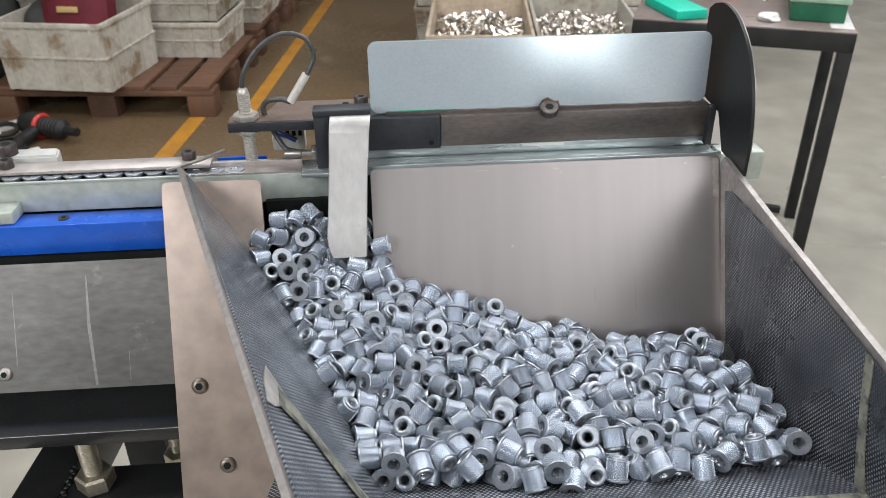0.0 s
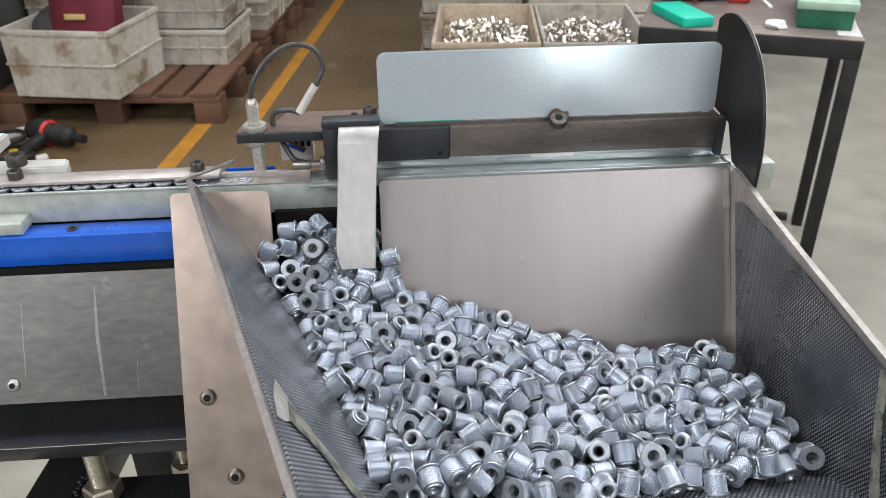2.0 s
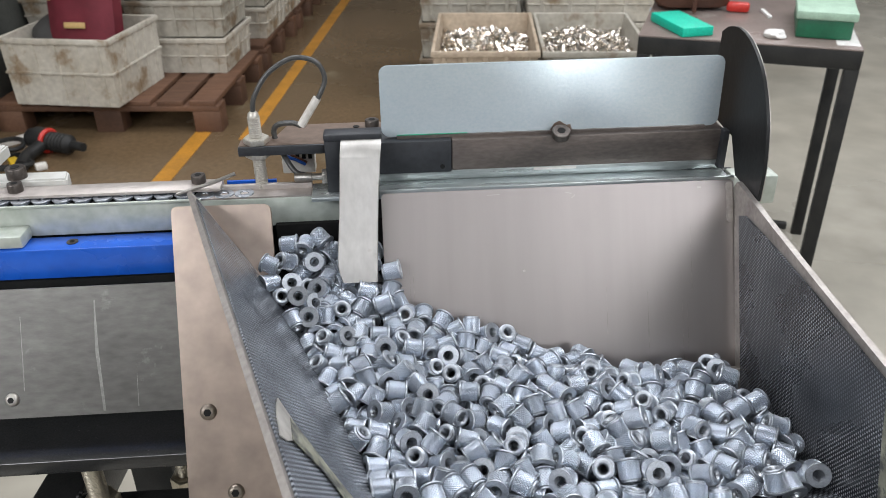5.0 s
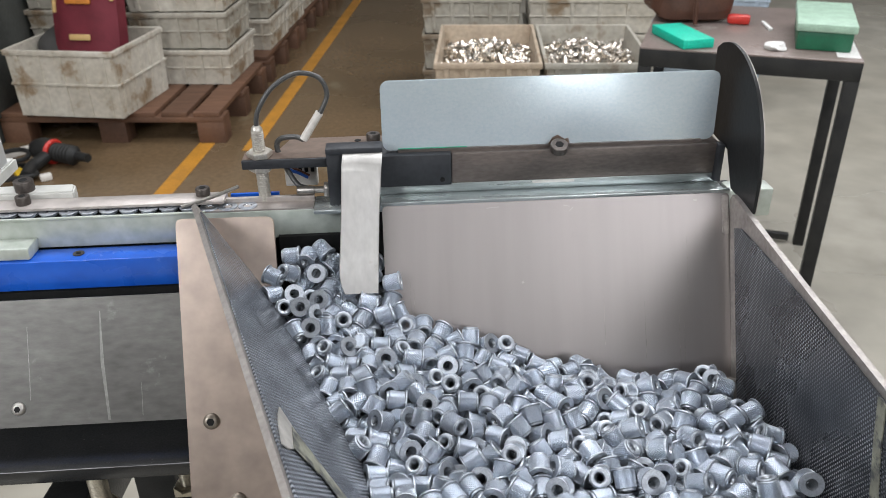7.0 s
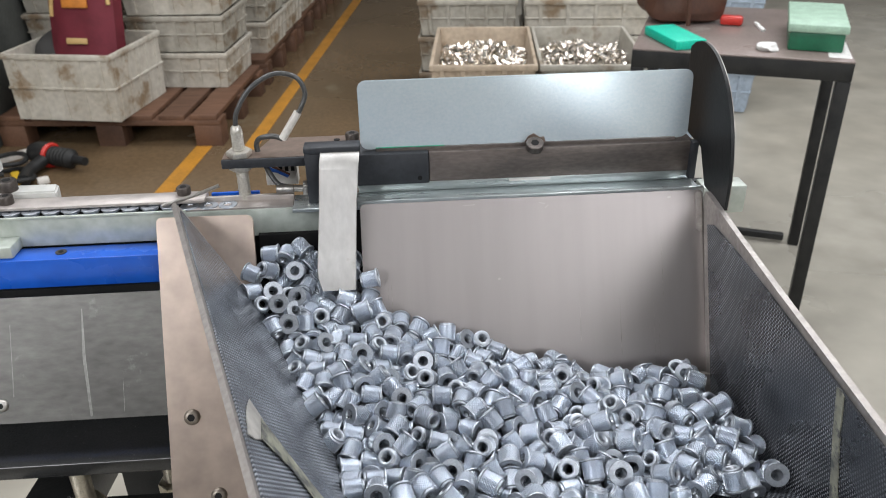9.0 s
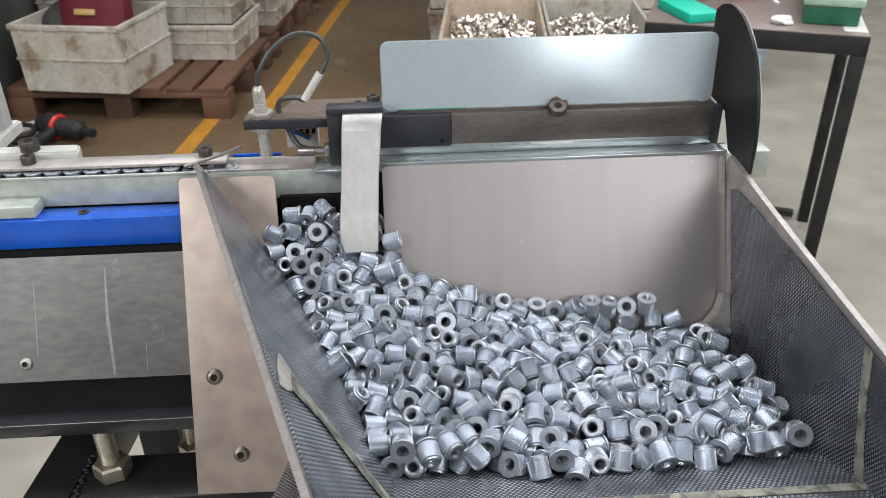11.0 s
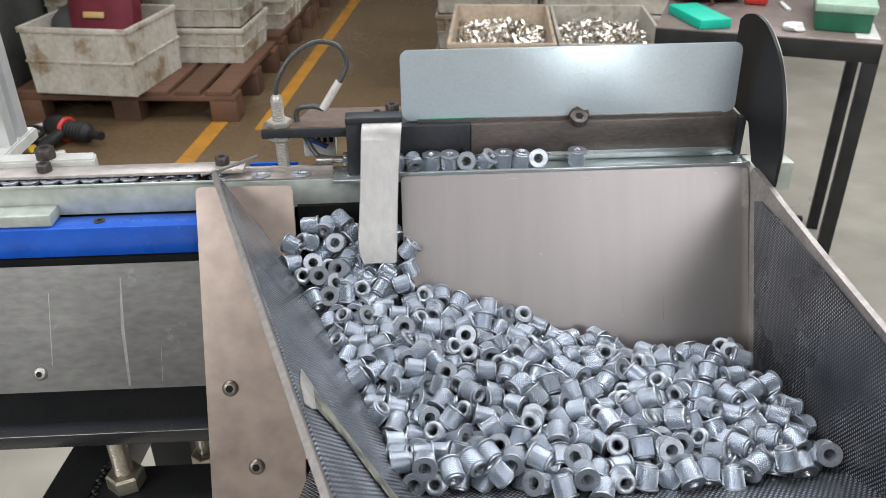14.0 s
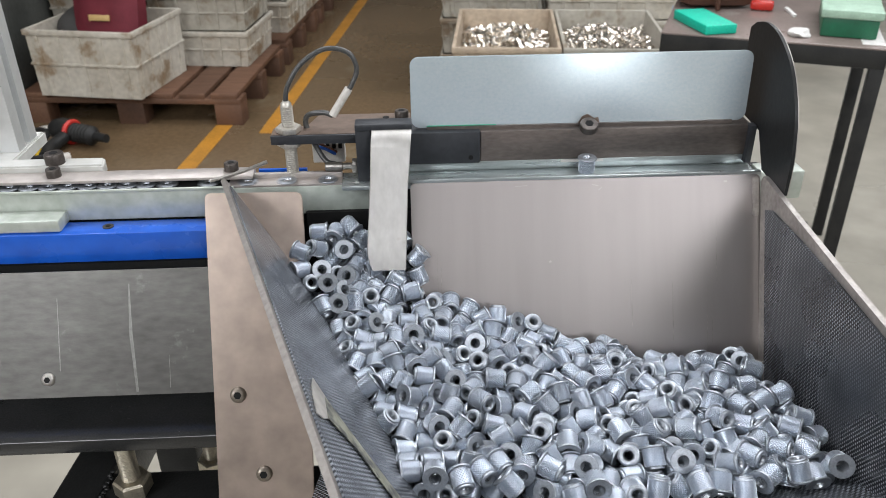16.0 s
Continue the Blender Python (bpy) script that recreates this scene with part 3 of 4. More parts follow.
part("rail_body", slab(-0.62, -0.034, 0.4735, 0.4865, 1.0176, 1.0375, 0.0008), RAIL, rail, "greenish aluminium rail face")
# slot floor painted near-black for the shade between the flanges
part("track_slot", slab(-0.62, -0.1295, 0.4738, 0.4865, 1.0375, 1.0382), DARK, rail, "nut slot with its shade painted dark")
part("rail_floor", slab(-0.1292, -0.056, 0.4740, 0.4865, 1.0375, 1.0385), STRIP, rail)
part("front_strip", slab(-0.62, -0.125, 0.4716, 0.4736, 1.0377, 1.0394, 0.0004), RAIL, rail, "thin front track strip")
cover_strip = part("cover_strip", slab(-0.62, -0.1135, 0.4780, 0.4935, 1.0415, 1.0436, 0.0004), STRIP, rail, "flat steel cover strip")
part("strip_riser", slab(-0.62, -0.1135, 0.4886, 0.4930, 1.0380, 1.0415), STRIP, rail)
cap_screw(pose(-0.1285, 0.4895, 1.0436), 0.0046, 0.0052, SCREW, rail, "cap_screw", "dark socket cap screw")
bm = tube(bmesh.new(), [(-0.140, 0.4755, 1.0420), (-0.120, 0.4800, 1.0462), (-0.1045, 0.4870, 1.0495)], 0.0012, 8)
part("deflector", bm, ZINC, rail, "thin bent steel deflector")
part("edge_guide", slab(-0.125, -0.056, 0.4850, 0.4880, 1.0380, 1.0420, 0.0005), STRIP, rail)
part("blue_strip", slab(-0.112, -0.080, 0.4945, 0.4965, 1.0385, 1.0408), BLUE, rail, "blue edge behind the rail")

# ---- blue bar, cover, plate and frame ----
blue = thing("blue_bar", "glossy blue painted bar below the feed rail", "bar", (-0.3, 0.46, 0.9))
bm = slab(-0.62, -0.1405, 0.4550, 0.4730, 0.9965, 1.0172, 0.0012)
part("bar", bm, BLUE, blue)
cap_screw(pose(-0.2060, 0.4640, 1.0173), 0.0035, 0.0006, SCREW, blue, "screw_hole", "recessed dark screw")
part("bracket", slab(-0.33, -0.2330, 0.4570, 0.4735, 1.0176, 1.0260, 0.0015), RAIL, blue, "pale bracket foot")
shroud = thing("machine_cover", "scratched grey brushed steel machine cover", "cover", (-0.3, 0.43, 0.9))
bm = prism(bmesh.new(), [(-0.62, -0.1280), (-0.1350, -0.1290), (-0.1370, -0.0490), (-0.62, -0.0490)], -0.010, -0.006)
cv = part("cover_sheet", bm, COVER, shroud, "", SLOPE)
part("scratch", prism(bmesh.new(), [(-0.1895, -0.127), (-0.1880, -0.127), (-0.1905, -0.090), (-0.1912, -0.058), (-0.1918, -0.058), (-0.1925, -0.090)], -0.0060, -0.0059), SCRATCH, cv, "pale upright scratch", SLOPE)
for sx, s0, s1, w in ((-0.2365, -0.112, -0.066, 0.0003), (-0.1680, -0.125, -0.104, 0.0002)):
    part("scratch", prism(bmesh.new(), [(sx - w, s0), (sx + w, s0), (sx + w * 0.3, s1), (sx - w * 0.3, s1)], -0.0060, -0.0059), SCRATCH, cv, "faint upright scratch", SLOPE)
cap_screw(SLOPE @ pose(-0.2440, -0.1170, -0.006), 0.0042, 0.0024, ZINC, shroud, "button_screw", "bright button screw", True)
part("body", slab(-0.62, -0.1400, 0.4560, 0.5300, 0.9080, 0.9950), BLACKFRAME, shroud, "dark machine body")
base = thing("base_frame", "black painted steel base frame with levelling studs", "frame", (0.0, 0.45, 0.0))
part("base_plate", slab(-0.62, 0.20, 0.3925, 0.5600, 0.8920, 0.9020, 0.0008), BLACKGLOSS, base, "glossy black base plate")
part("cross_tube", slab(-0.2240, 0.22, 0.3750, 0.4180, 0.8050, 0.8500, 0.003), BLACKFRAME, base, "black square tube")
bm = slab(-0.016, 0.016, -0.35, 0.22, -0.0225, 0.0225, 0.003)
part("side_tube", bm, BLACKFRAME, base, "black square tube with a rough weld", pose(-0.2330, 0.50, 0.8275, 0, 0, -5))
part("rear_tube", slab(-0.60, 0.22, 0.60, 0.64, 0.8050, 0.8500, 0.003), BLACKFRAME, base)
bm = bmesh.new()
for i in range(14):
    lathe(bm, [(0.0018, 0), (0.0022, 0.001), (0.0012, 0.002)], 6, pose(-0.2235 - 0.0012 * math.sin(i * 2.1), 0.418 - 0.0032 * i, 0.8495))
part("weld", bm, BLACKFRAME, base)
for lx, ly in ((-0.25, 0.40), (0.19, 0.40), (-0.25, 0.62), (0.19, 0.62)):
    part("leg", slab(lx - 0.02, lx + 0.02, ly - 0.02, ly + 0.02, 0.0, 0.8050, 0.003), BLACKFRAME, base)


def levelling_stud(x, y, z0, z1, r):
    ob = thing("levelling_stud", "zinc-plated threaded levelling stud with a hexagon nut", "stud", (x, y, z0), "levelling studs")
    prof = [(r, z0)]
    z = z0
    while z < z1 - 0.0012:
        prof += [(r, z + 0.0002), (r * 0.9, z + 0.0007), (r, z + 0.0012)]
        z += 0.00125
    prof.append((r, z1))
    part("stud", lathe(bmesh.new(), prof, 20), STUD, ob, "", pose(x, y, 0))
    bm = lathe(bmesh.new(), [(r * 1.85, z0), (r * 2.0, z0 + 0.001), (r * 2.0, z0 + 0.0105), (r * 1.75, z0 + 0.012)], 6)
    for f in bm.faces:
        f.smooth = False
    part("hexagon_nut", bm, STUD, ob, "", pose(x, y, 0, 0, 0, 20))


levelling_stud(-0.2035, 0.4000, 0.8503, 0.8915, 0.0062)
levelling_stud(-0.1720, 0.4700, 0.8000, 0.8915, 0.0055)

# ---- sensor bracket over the track ----
bracket = thing("sensor_bracket", "dark flat steel bracket carrying a threaded sensor", "bracket", (-0.07, 0.49, 1.06))
part("bracket_plate", prism(bmesh.new(), [(-0.0995, 0.4830), (-0.0450, 0.4830), (-0.0100, 0.4880), (-0.0100, 0.5200), (-0.0720, 0.5200), (-0.0780, 0.5000), (-0.0995, 0.4960)], 1.0645, 1.0692, bevel=0.0005), BROWNPLATE, bracket, "brownish blackened steel plate")
part("front_edge", slab(-0.0995, -0.0455, 0.4808, 0.4828, 1.0632, 1.0694, 0.0006), BLOCK, bracket, "black front edge")
cap_screw(pose(-0.0160, 0.5110, 1.0692), 0.0046, 0.0048, SCREW, bracket, "cap_screw", "rusty cap screw")
# dark disc carrying the shade of a drilled hole
bm = lathe(bmesh.new(), [(0.0022, 0), (0.0022, 0.0003)], 12)
part("hole", bm, DARK, bracket, "", pose(-0.0265, 0.5110, 1.0693))
sensor = thing("threaded_sensor", "nickel-plated threaded proximity sensor with a grey cable", "sensor", (-0.0885, 0.4885, 1.0395))
prof, z = [], 1.0390
while z < 1.0855:
    prof += [(0.0040, z), (0.0040, z + 0.0004), (0.0036, z + 0.0008), (0.0040, z + 0.0012)]
    z += 0.0014
part("barrel", lathe(bmesh.new(), prof, 20), SENSOR, sensor, "", pose(-0.0885, 0.4885, 0))
for nz in (1.0694, 1.0603):
    bm = lathe(bmesh.new(), [(0.0078, nz), (0.0082, nz + 0.0006), (0.0082, nz + 0.0034), (0.0076, nz + 0.0040)], 6)
    for f in bm.faces:
        f.smooth = False
    part("hexagon_nut", bm, SENSOR, sensor, "", pose(-0.0885, 0.4885, 0, 0, 0, 12))
part("cap", lathe(bmesh.new(), [(0.0036, 1.0862), (0.0034, 1.0885), (0.0020, 1.0900)], 16), SENSOR, sensor, "pale plastic sensor cap", pose(-0.0885, 0.4885, 0))
bm = tube(bmesh.new(), [(-0.0885, 0.4885, 1.0895), (-0.0865, 0.4890, 1.0990), (-0.0770, 0.4920, 1.1125), (-0.0620, 0.4950, 1.1205), (-0.0480, 0.4950, 1.1180), (-0.0430, 0.4940, 1.1080), (-0.0465, 0.4920, 1.0985), (-0.0490, 0.4915, 1.0950)], 0.0016, 10)
part("cable", bm, CABLE, sensor, "grey looped cable")
bm = tube(bmesh.new(), [(-0.0485, 0.4918, 1.0960), (-0.0600, 0.4900, 1.0790)], 0.0026, 10)
part("cable_connector", bm, WHITEP, sensor, "white cable sleeve")
bm = tube(bmesh.new(), [(-0.0600, 0.4900, 1.0790), (-0.0660, 0.4930, 1.0800), (-0.0760, 0.4960, 1.0775), (-0.0780, 0.4960, 1.0700), (-0.0720, 0.4930, 1.0560), (-0.0660, 0.4880, 1.0485), (-0.0600, 0.4860, 1.0470)], 0.0018, 10)
part("cable", bm, CABLE, sensor, "grey cable under the bracket")
probe = thing("side_sensor", "small horizontal steel sensor with a lock nut", "sensor", (-0.055, 0.486, 1.04))
part("barrel", lathe(bmesh.new(), [(0.0022, 0), (0.0028, 0.001), (0.0028, 0.011), (0.0022, 0.0115), (0.0022, 0.021)], 14), ZINC, probe, "", pose(-0.0665, 0.4820, 1.0472, 0, 90))
bm = lathe(bmesh.new(), [(0.0050, 0), (0.0053, 0.0005), (0.0053, 0.0030), (0.0050, 0.0035)], 6)
part("lock_nut", bm, ZINC, probe, "", pose(-0.0488, 0.4820, 1.0472, 0, 90))
terminal = thing("wire_terminal", "white terminal block with blue and brown wires", "terminal", (-0.065, 0.52, 1.04))
part("terminal_block", slab(-0.0780, -0.0560, 0.515, 0.525, 1.036, 1.0520, 0.0008), WHITEP, terminal)
# wire entries as dark slabs, their shade painted on
for i in range(3):
    part("slot", slab(-0.0685 + i * 0.0042, -0.0660 + i * 0.0042, 0.5145, 0.5149, 1.0465, 1.0500), DARK, terminal)
part("blue_wire", tube(bmesh.new(), [(-0.0765, 0.512, 1.0530), (-0.0730, 0.510, 1.0500), (-0.0680, 0.510, 1.0480), (-0.0620, 0.511, 1.0440)], 0.0011, 8), BLUEW, terminal)
part("brown_wire", tube(bmesh.new(), [(-0.0740, 0.513, 1.0520), (-0.0680, 0.511, 1.0495), (-0.0610, 0.512, 1.0450)], 0.0009, 8), BROWNW, terminal)

# ---- post at the far end of the rail ----
post = thing("profile_post", "silver aluminium profile post bolted on a pale foot plate", "post", (-0.285, 0.53, 0.93))
part("foot_plate", prism(bmesh.new(), [(-0.40, 0.4940), (-0.2135, 0.4940), (-0.2125, 0.4955), (-0.2150, 0.5060), (-0.2165, 0.5075), (-0.2745, 0.5080), (-0.2750, 0.5600), (-0.40, 0.5600)], 1.0392, 1.0475, bevel=0.0012), PANEL, post, "pale grey foot plate")
pts = [(x - 0.016, y) for x, y in ((-0.3080, 0.5200), (-0.2975, 0.5200), (-0.2975, 0.5270), (-0.2905, 0.5270), (-0.2905, 0.5200), (-0.2800, 0.5200), (-0.2800, 0.5270), (-0.2730, 0.5270), (-0.2730, 0.5200), (-0.2605, 0.5200),
       (-0.2605, 0.5310), (-0.2675, 0.5310), (-0.2675, 0.5390), (-0.2605, 0.5390), (-0.2605, 0.5500), (-0.3080, 0.5500))]
part("foot_block", slab(-0.40, -0.222, 0.4945, 0.5065, 0.9025, 1.0390), BLACKFRAME, post)
bm = prism(bmesh.new(), pts, 1.0475, 1.75)
part("profile", bm, ALU, post, "silver slotted aluminium profile")
cap_screw(pose(-0.2450, 0.4995, 1.0475), 0.0062, 0.0072, SCREW, post, "cap_screw", "dark socket cap screw")
cap_screw(pose(-0.2420, 0.4865, 1.0436), 0.0046, 0.0055, SCREW, rail, "cap_screw", "dark socket cap screw")

# ---- knurled nuts ----


def lathe_open(bm, profile, seg, slot):
    """A turned surface with no end caps."""
    lathe(bm, profile, seg, slot=slot)
    bmesh.ops.delete(bm, geom=[f for f in bm.faces if len(f.verts) > 4], context="FACES_ONLY")


def nut_body(knurled):
    """A nut along z with a threaded bore; the knurl is a lattice of small blunt pyramids."""
    bm = bmesh.new()
    lathe_open(bm, [(0.0028, -0.0054), (0.0032, -0.0057), (0.0041, -0.0057), (0.0045, -0.0054), (0.0045, -0.0046), (0.0051, -0.0043), (0.0048, -0.0040)], 24, 1)
    lathe_open(bm, [(0.00465, -0.0042), (0.00465, 0.0045)], 24, 0)
    bore = [(0.0027, 0.0056)]
    for k in range(8):
        bore += [(0.00245, 0.0050 - 0.0012 * k), (0.00215, 0.0044 - 0.0012 * k)]
    lathe_open(bm, bore + [(0.0024, -0.0049), (0.0028, -0.0054)], 20, 2)
    if knurled:
        around, h = 22, 0.00160
        step = 2 * math.pi / around

        def at(r, a, z):
            return bm.verts.new((r * math.cos(a), r * math.sin(a), min(max(z, -0.0042), 0.0045)))
        for k in range(11):
            z = -0.0039 + k * h / 2
            for i in range(around):
                a = (i + 0.5 * (k % 2)) * step
                low, top = [[at(r, a - f * step / 2, z), at(r, a, z - f * h / 2), at(r, a + f * step / 2, z), at(r, a, z + f * h / 2)] for r, f in ((0.00462, 1.0), (0.00525, 0.52))]
                bm.faces.new(top)
                for q in range(4):
                    bm.faces.new((top[q], low[q], low[(q + 1) % 4], top[(q + 1) % 4]))
    return bm


def nut_flange():
    return lathe(bmesh.new(), [(0.0027, 0.0045), (0.0059, 0.0045), (0.0062, 0.0047), (0.0062, 0.0053), (0.0060, 0.0056), (0.0030, 0.0056), (0.0026, 0.0050)], 24, closed=True)


def nut_model(name, group):
    body = part(name, nut_body(True), [NUTB, NUTF, BORE])
    part("flange", nut_flange(), NUTF, body)
    return tagged(body, "zinc-plated knurled steel nut with a thin flange", "nut", group)


rng = np.random.default_rng(7)
LNA, LAA = np.array(LN), np.array(LA)


def surface(x, y):
    """Height of the heap's upper side."""
    hb = np.interp(x, [-0.09, -0.025, 0.000, 0.03, 0.07, 0.13, 0.21], [1.012, 1.009, 0.997, 0.983, 0.970, 0.949, 0.942])
    yb = 0.460 - (1.0435 - hb) * 0.51 + np.where(x < -0.015, 0.014, 0.0)
    v = np.clip((yb - y) / (yb - 0.275), 0, 1)
    return 0.9725 + (hb - 0.9725) * (1 - v) ** 2.6 + 0.002 * np.clip((0.29 - y) / 0.02, 0, 1)


def heap(count, r, steps):
    """Balls pushed apart between the hopper's walls, floor, blade and the heap's upper side."""
    p = np.column_stack([rng.uniform(-0.09, 0.20, count * 6), rng.uniform(0.270, 0.463, count * 6), np.zeros(count * 6)])
    p[:230, 0], p[:230, 1] = rng.uniform(-0.098, -0.018, 230), rng.uniform(0.395, 0.463, 230)
    p[:, 2] = surface(p[:, 0], p[:, 1]) - rng.uniform(0.0, 0.026, len(p))
    keep = ((p - LAA) @ LNA > r * 0.5) & (-(p[:, 1] - 0.460) * 0.891 + (p[:, 2] - 1.0435) * 0.454 > np.where(p[:, 0] < -0.070, 0.0005, np.where(p[:, 0] < -0.018, -0.024, 0.012)) + r) & (p[:, 0] < 0.203 - 0.044 * (0.456 - p[:, 1]))
    p = p[keep][:count]
    lead = rng.uniform(0.0, 0.022, len(p))
    rear = rng.uniform(0.4480, 0.4640, len(p))
    uneven = rng.uniform(-0.0065, 0.0025, len(p))
    for k in range(steps):
        d = p[:, None] - p[None]
        dist = np.sqrt((d ** 2).sum(2)) + np.eye(len(p))
        push = np.clip(2 * r - dist, 0, None)
        np.fill_diagonal(push, 0)
        p += 0.32 * (d / dist[..., None] * push[..., None]).sum(1)
        a = r * 0.80 - (p - LAA) @ LNA
        p += np.clip(a, 0, None)[:, None] * LNA
        n = np.array((0, -0.891, 0.454))
        a = np.where(p[:, 0] < -0.070, 0.0005, np.where(p[:, 0] < -0.018, -0.024, 0.0125)) + r - (p - np.array((0, 0.460, 1.0435))) @ n
        p += np.clip(a, 0, None)[:, None] * n
        p[:, 0] = np.minimum(p[:, 0], 0.2121 - 0.044 * (0.456 - p[:, 1]) - r - 0.003 - 0.016 * np.clip((p[:, 1] - 0.295) / 0.05, 0, 1) * np.clip((0.41 - p[:, 1]) / 0.02, 0, 1))
        front = np.interp(p[:, 0], [-0.02, 0.03, 0.06, 0.11, 0.16, 0.20], [0.276, 0.268, 0.261, 0.256, 0.268, 0.280]) + lead
        p[:, 1] = np.minimum(np.maximum(p[:, 1], front), rear)
        floor_z = 0.980 - (p[:, 1] - 0.236) * 0.5095
        p[:, 2] = np.maximum(p[:, 2], floor_z + r * 0.95)
        top = surface(p[:, 0], p[:, 1]) - 0.001 + uneven
        p[:, 2] = np.where(p[:, 2] > top, p[:, 2] * 0.4 + top * 0.6, p[:, 2])
        p[:, 2] = np.maximum(p[:, 2], top - 0.026)
    p = p[((p - LAA) @ LNA > r * 0.72) & (p[:, 0] > -0.094)]
    # of two balls squeezed into one place the later one goes
    gap = np.sqrt(((p[:, None] - p[None]) ** 2).sum(2))
    close = np.tril(gap < 0.0090, -1).any(1)
    return p[~close]


def settle(p, sweeps=2, tries=7):
    """Turns each nut to where it runs least into its neighbours."""
    ring = np.array([(r * math.cos(a), r * math.sin(a), z) for r, z in ((0.0045, -0.0056), (0.0051, -0.001), (0.0062, 0.0051)) for a in np.linspace(0, 2 * math.pi, 10, endpoint=False)])
    turns = [tumble() for q in p]
    rot = np.array([np.array(t.to_3x3()) for t in turns])

    def inside(points, centre, axes):
        """How deep points lie in the nuts at centre, summed."""
        d = points[None] - centre[:, None]
        z = np.einsum("nkj,nj->nk", d, axes)
        rad = np.sqrt(np.clip((d ** 2).sum(2) - z ** 2, 0, None))
        return float((np.clip(np.minimum(0.0053 - rad, 0.0056 - np.abs(z)), 0, None)).sum())
    for sweep in range(sweeps):
        for i in range(len(p)):
            near = np.where((((p - p[i]) ** 2).sum(1) < 0.0155 ** 2) & (np.arange(len(p)) != i))[0]
            if not len(near):
                continue
            centre, axes = p[near], rot[near][:, :, 2]
            best, cost = rot[i], None
            for k in range(tries + 1):
                r = rot[i] if k == 0 else np.array(tumble().to_3x3())
                pts = ring @ r.T + p[i]
                c = inside(pts, centre, axes)
                others = (np.einsum("nab,kb->nka", rot[near], ring) + centre[:, None] - p[i]).reshape(-1, 3)
                z = others @ r[:, 2]
                rad = np.sqrt(np.clip((others ** 2).sum(1) - z ** 2, 0, None))
                c += float(np.clip(np.minimum(0.0053 - rad, 0.0056 - np.abs(z)), 0, None).sum())
                if cost is None or c < cost:
                    best, cost = r, c
            rot[i] = best
    return [Matrix.Translation(q) @ Matrix(r.tolist()).to_4x4() for q, r in zip(p, rot)]


def tumble():
    """A turn with the axis in any direction, more often lying than standing."""
    tilt = math.degrees(math.acos(float(rng.uniform(-0.85, 0.70))))
    return Euler((radians(tilt), 0, radians(float(rng.uniform(0, 360)))), "XYZ").to_matrix().to_4x4()


model = nut_model("knurled_nut", "nuts in the hopper")
spots = heap(760, 0.0060, 150)
depth = surface(spots[:, 0], spots[:, 1]) - spots[:, 2]
spots = spots[np.argsort(depth)]
poses = settle(spots)
LOOSE, SHOWN = 232, 430
for m in poses[:LOOSE]:
    copy_thing(model, m)
# nuts wedged high up between the side plate and the retaining strip
for q in [(-0.0703, 0.4505, 1.0161), (-0.0602, 0.4501, 1.0152), (-0.0507, 0.4537, 1.0179), (-0.0806, 0.4378, 1.0087), (-0.0721, 0.4405, 1.0097), (-0.0437, 0.4496, 1.0099), (-0.0562, 0.442, 1.0082)]:
    copy_thing(model, Matrix.Translation(q) @ tumble())
# the rest of the heap, joined: the lower ones without knurl
fine, plain = nut_body(True), nut_body(False)
flange_bm = nut_flange()
parts_of = []
for bm in (fine, plain, flange_bm):
    bm.verts.index_update()
    parts_of.append(([v.co.copy() for v in bm.verts], [(tuple(v.index for v in f.verts), f.material_index, f.smooth) for f in bm.faces]))
verts, faces, slots, smooth = [], [], [], []
for n, m in enumerate(poses[LOOSE:]):
    for which in (0 if n + LOOSE < SHOWN else 1, 2):
        vs, fs = parts_of[which]
        o = len(verts)
        verts += [m @ c for c in vs]
        faces += [tuple(o + k for k in f) for f, s, h in fs]
        slots += [1 if which == 2 else s for f, s, h in fs]
        smooth += [h for f, s, h in fs]
me = bpy.data.meshes.new("lower_nuts")
me.from_pydata(verts, [], faces)
for mm in (NUTB, NUTF, BORE):
    me.materials.append(mm)
me.polygons.foreach_set("material_index", slots)
me.polygons.foreach_set("use_smooth", smooth)
me.set_sharp_from_angle(angle=radians(38))
tagged(new("lower_nuts", me), "lower layers of zinc-plated knurled nuts in the hopper", "nuts", "", "stuff")

# nuts queued in the track: only their flanges show past the cover strip
queue = []
for i in range(23):
    queue.append(tagged(copy_thing(model, pose(-0.1365 - 0.0126 * i, 0.4798, 1.0352, 0, 0, float(rng.uniform(0, 360)))), "", "", "nuts queued in the track"))
for qx in (-0.1238, -0.1116, -0.0990):
    queue.append(tagged(copy_thing(model, pose(qx, 0.4800, 1.0335, 0, 0, 40)), "", "", "nuts queued in the track"))

# nuts that ride on the blade; the first list ends up on the trough, the second comes down again
RAIL_X = [-0.050, -0.0375, -0.0255, -0.013, -0.001, 0.011, 0.0225, 0.034, 0.0455, 0.057, 0.069, 0.0805, 0.092, 0.104, 0.1165]
RAIL_TURN = [(95, 0, 40), (15, 0, 0), (80, 0, -30), (90, 0, 20), (20, 0, 0), (180, 0, 0), (105, 0, 15), (0, 0, 0), (8, 0, 0), (75, 0, -10), (20, 40, 0), (0, 0, 30), (185, 5, 0), (64, 0, -18), (3, 0, 0)]
BACK_X = [0.020, 0.030, 0.040, 0.052, 0.061, 0.072, 0.083, 0.112, 0.124, 0.141, 0.159, 0.172]
rail_nuts, back_nuts = [], []
for k, x in enumerate(RAIL_X):
    rail_nuts.append(tagged(copy_thing(model, pose(x, 0.474, 1.05)), "zinc-plated knurled nut sliding along the trough", "", "nuts lifted by the blade"))
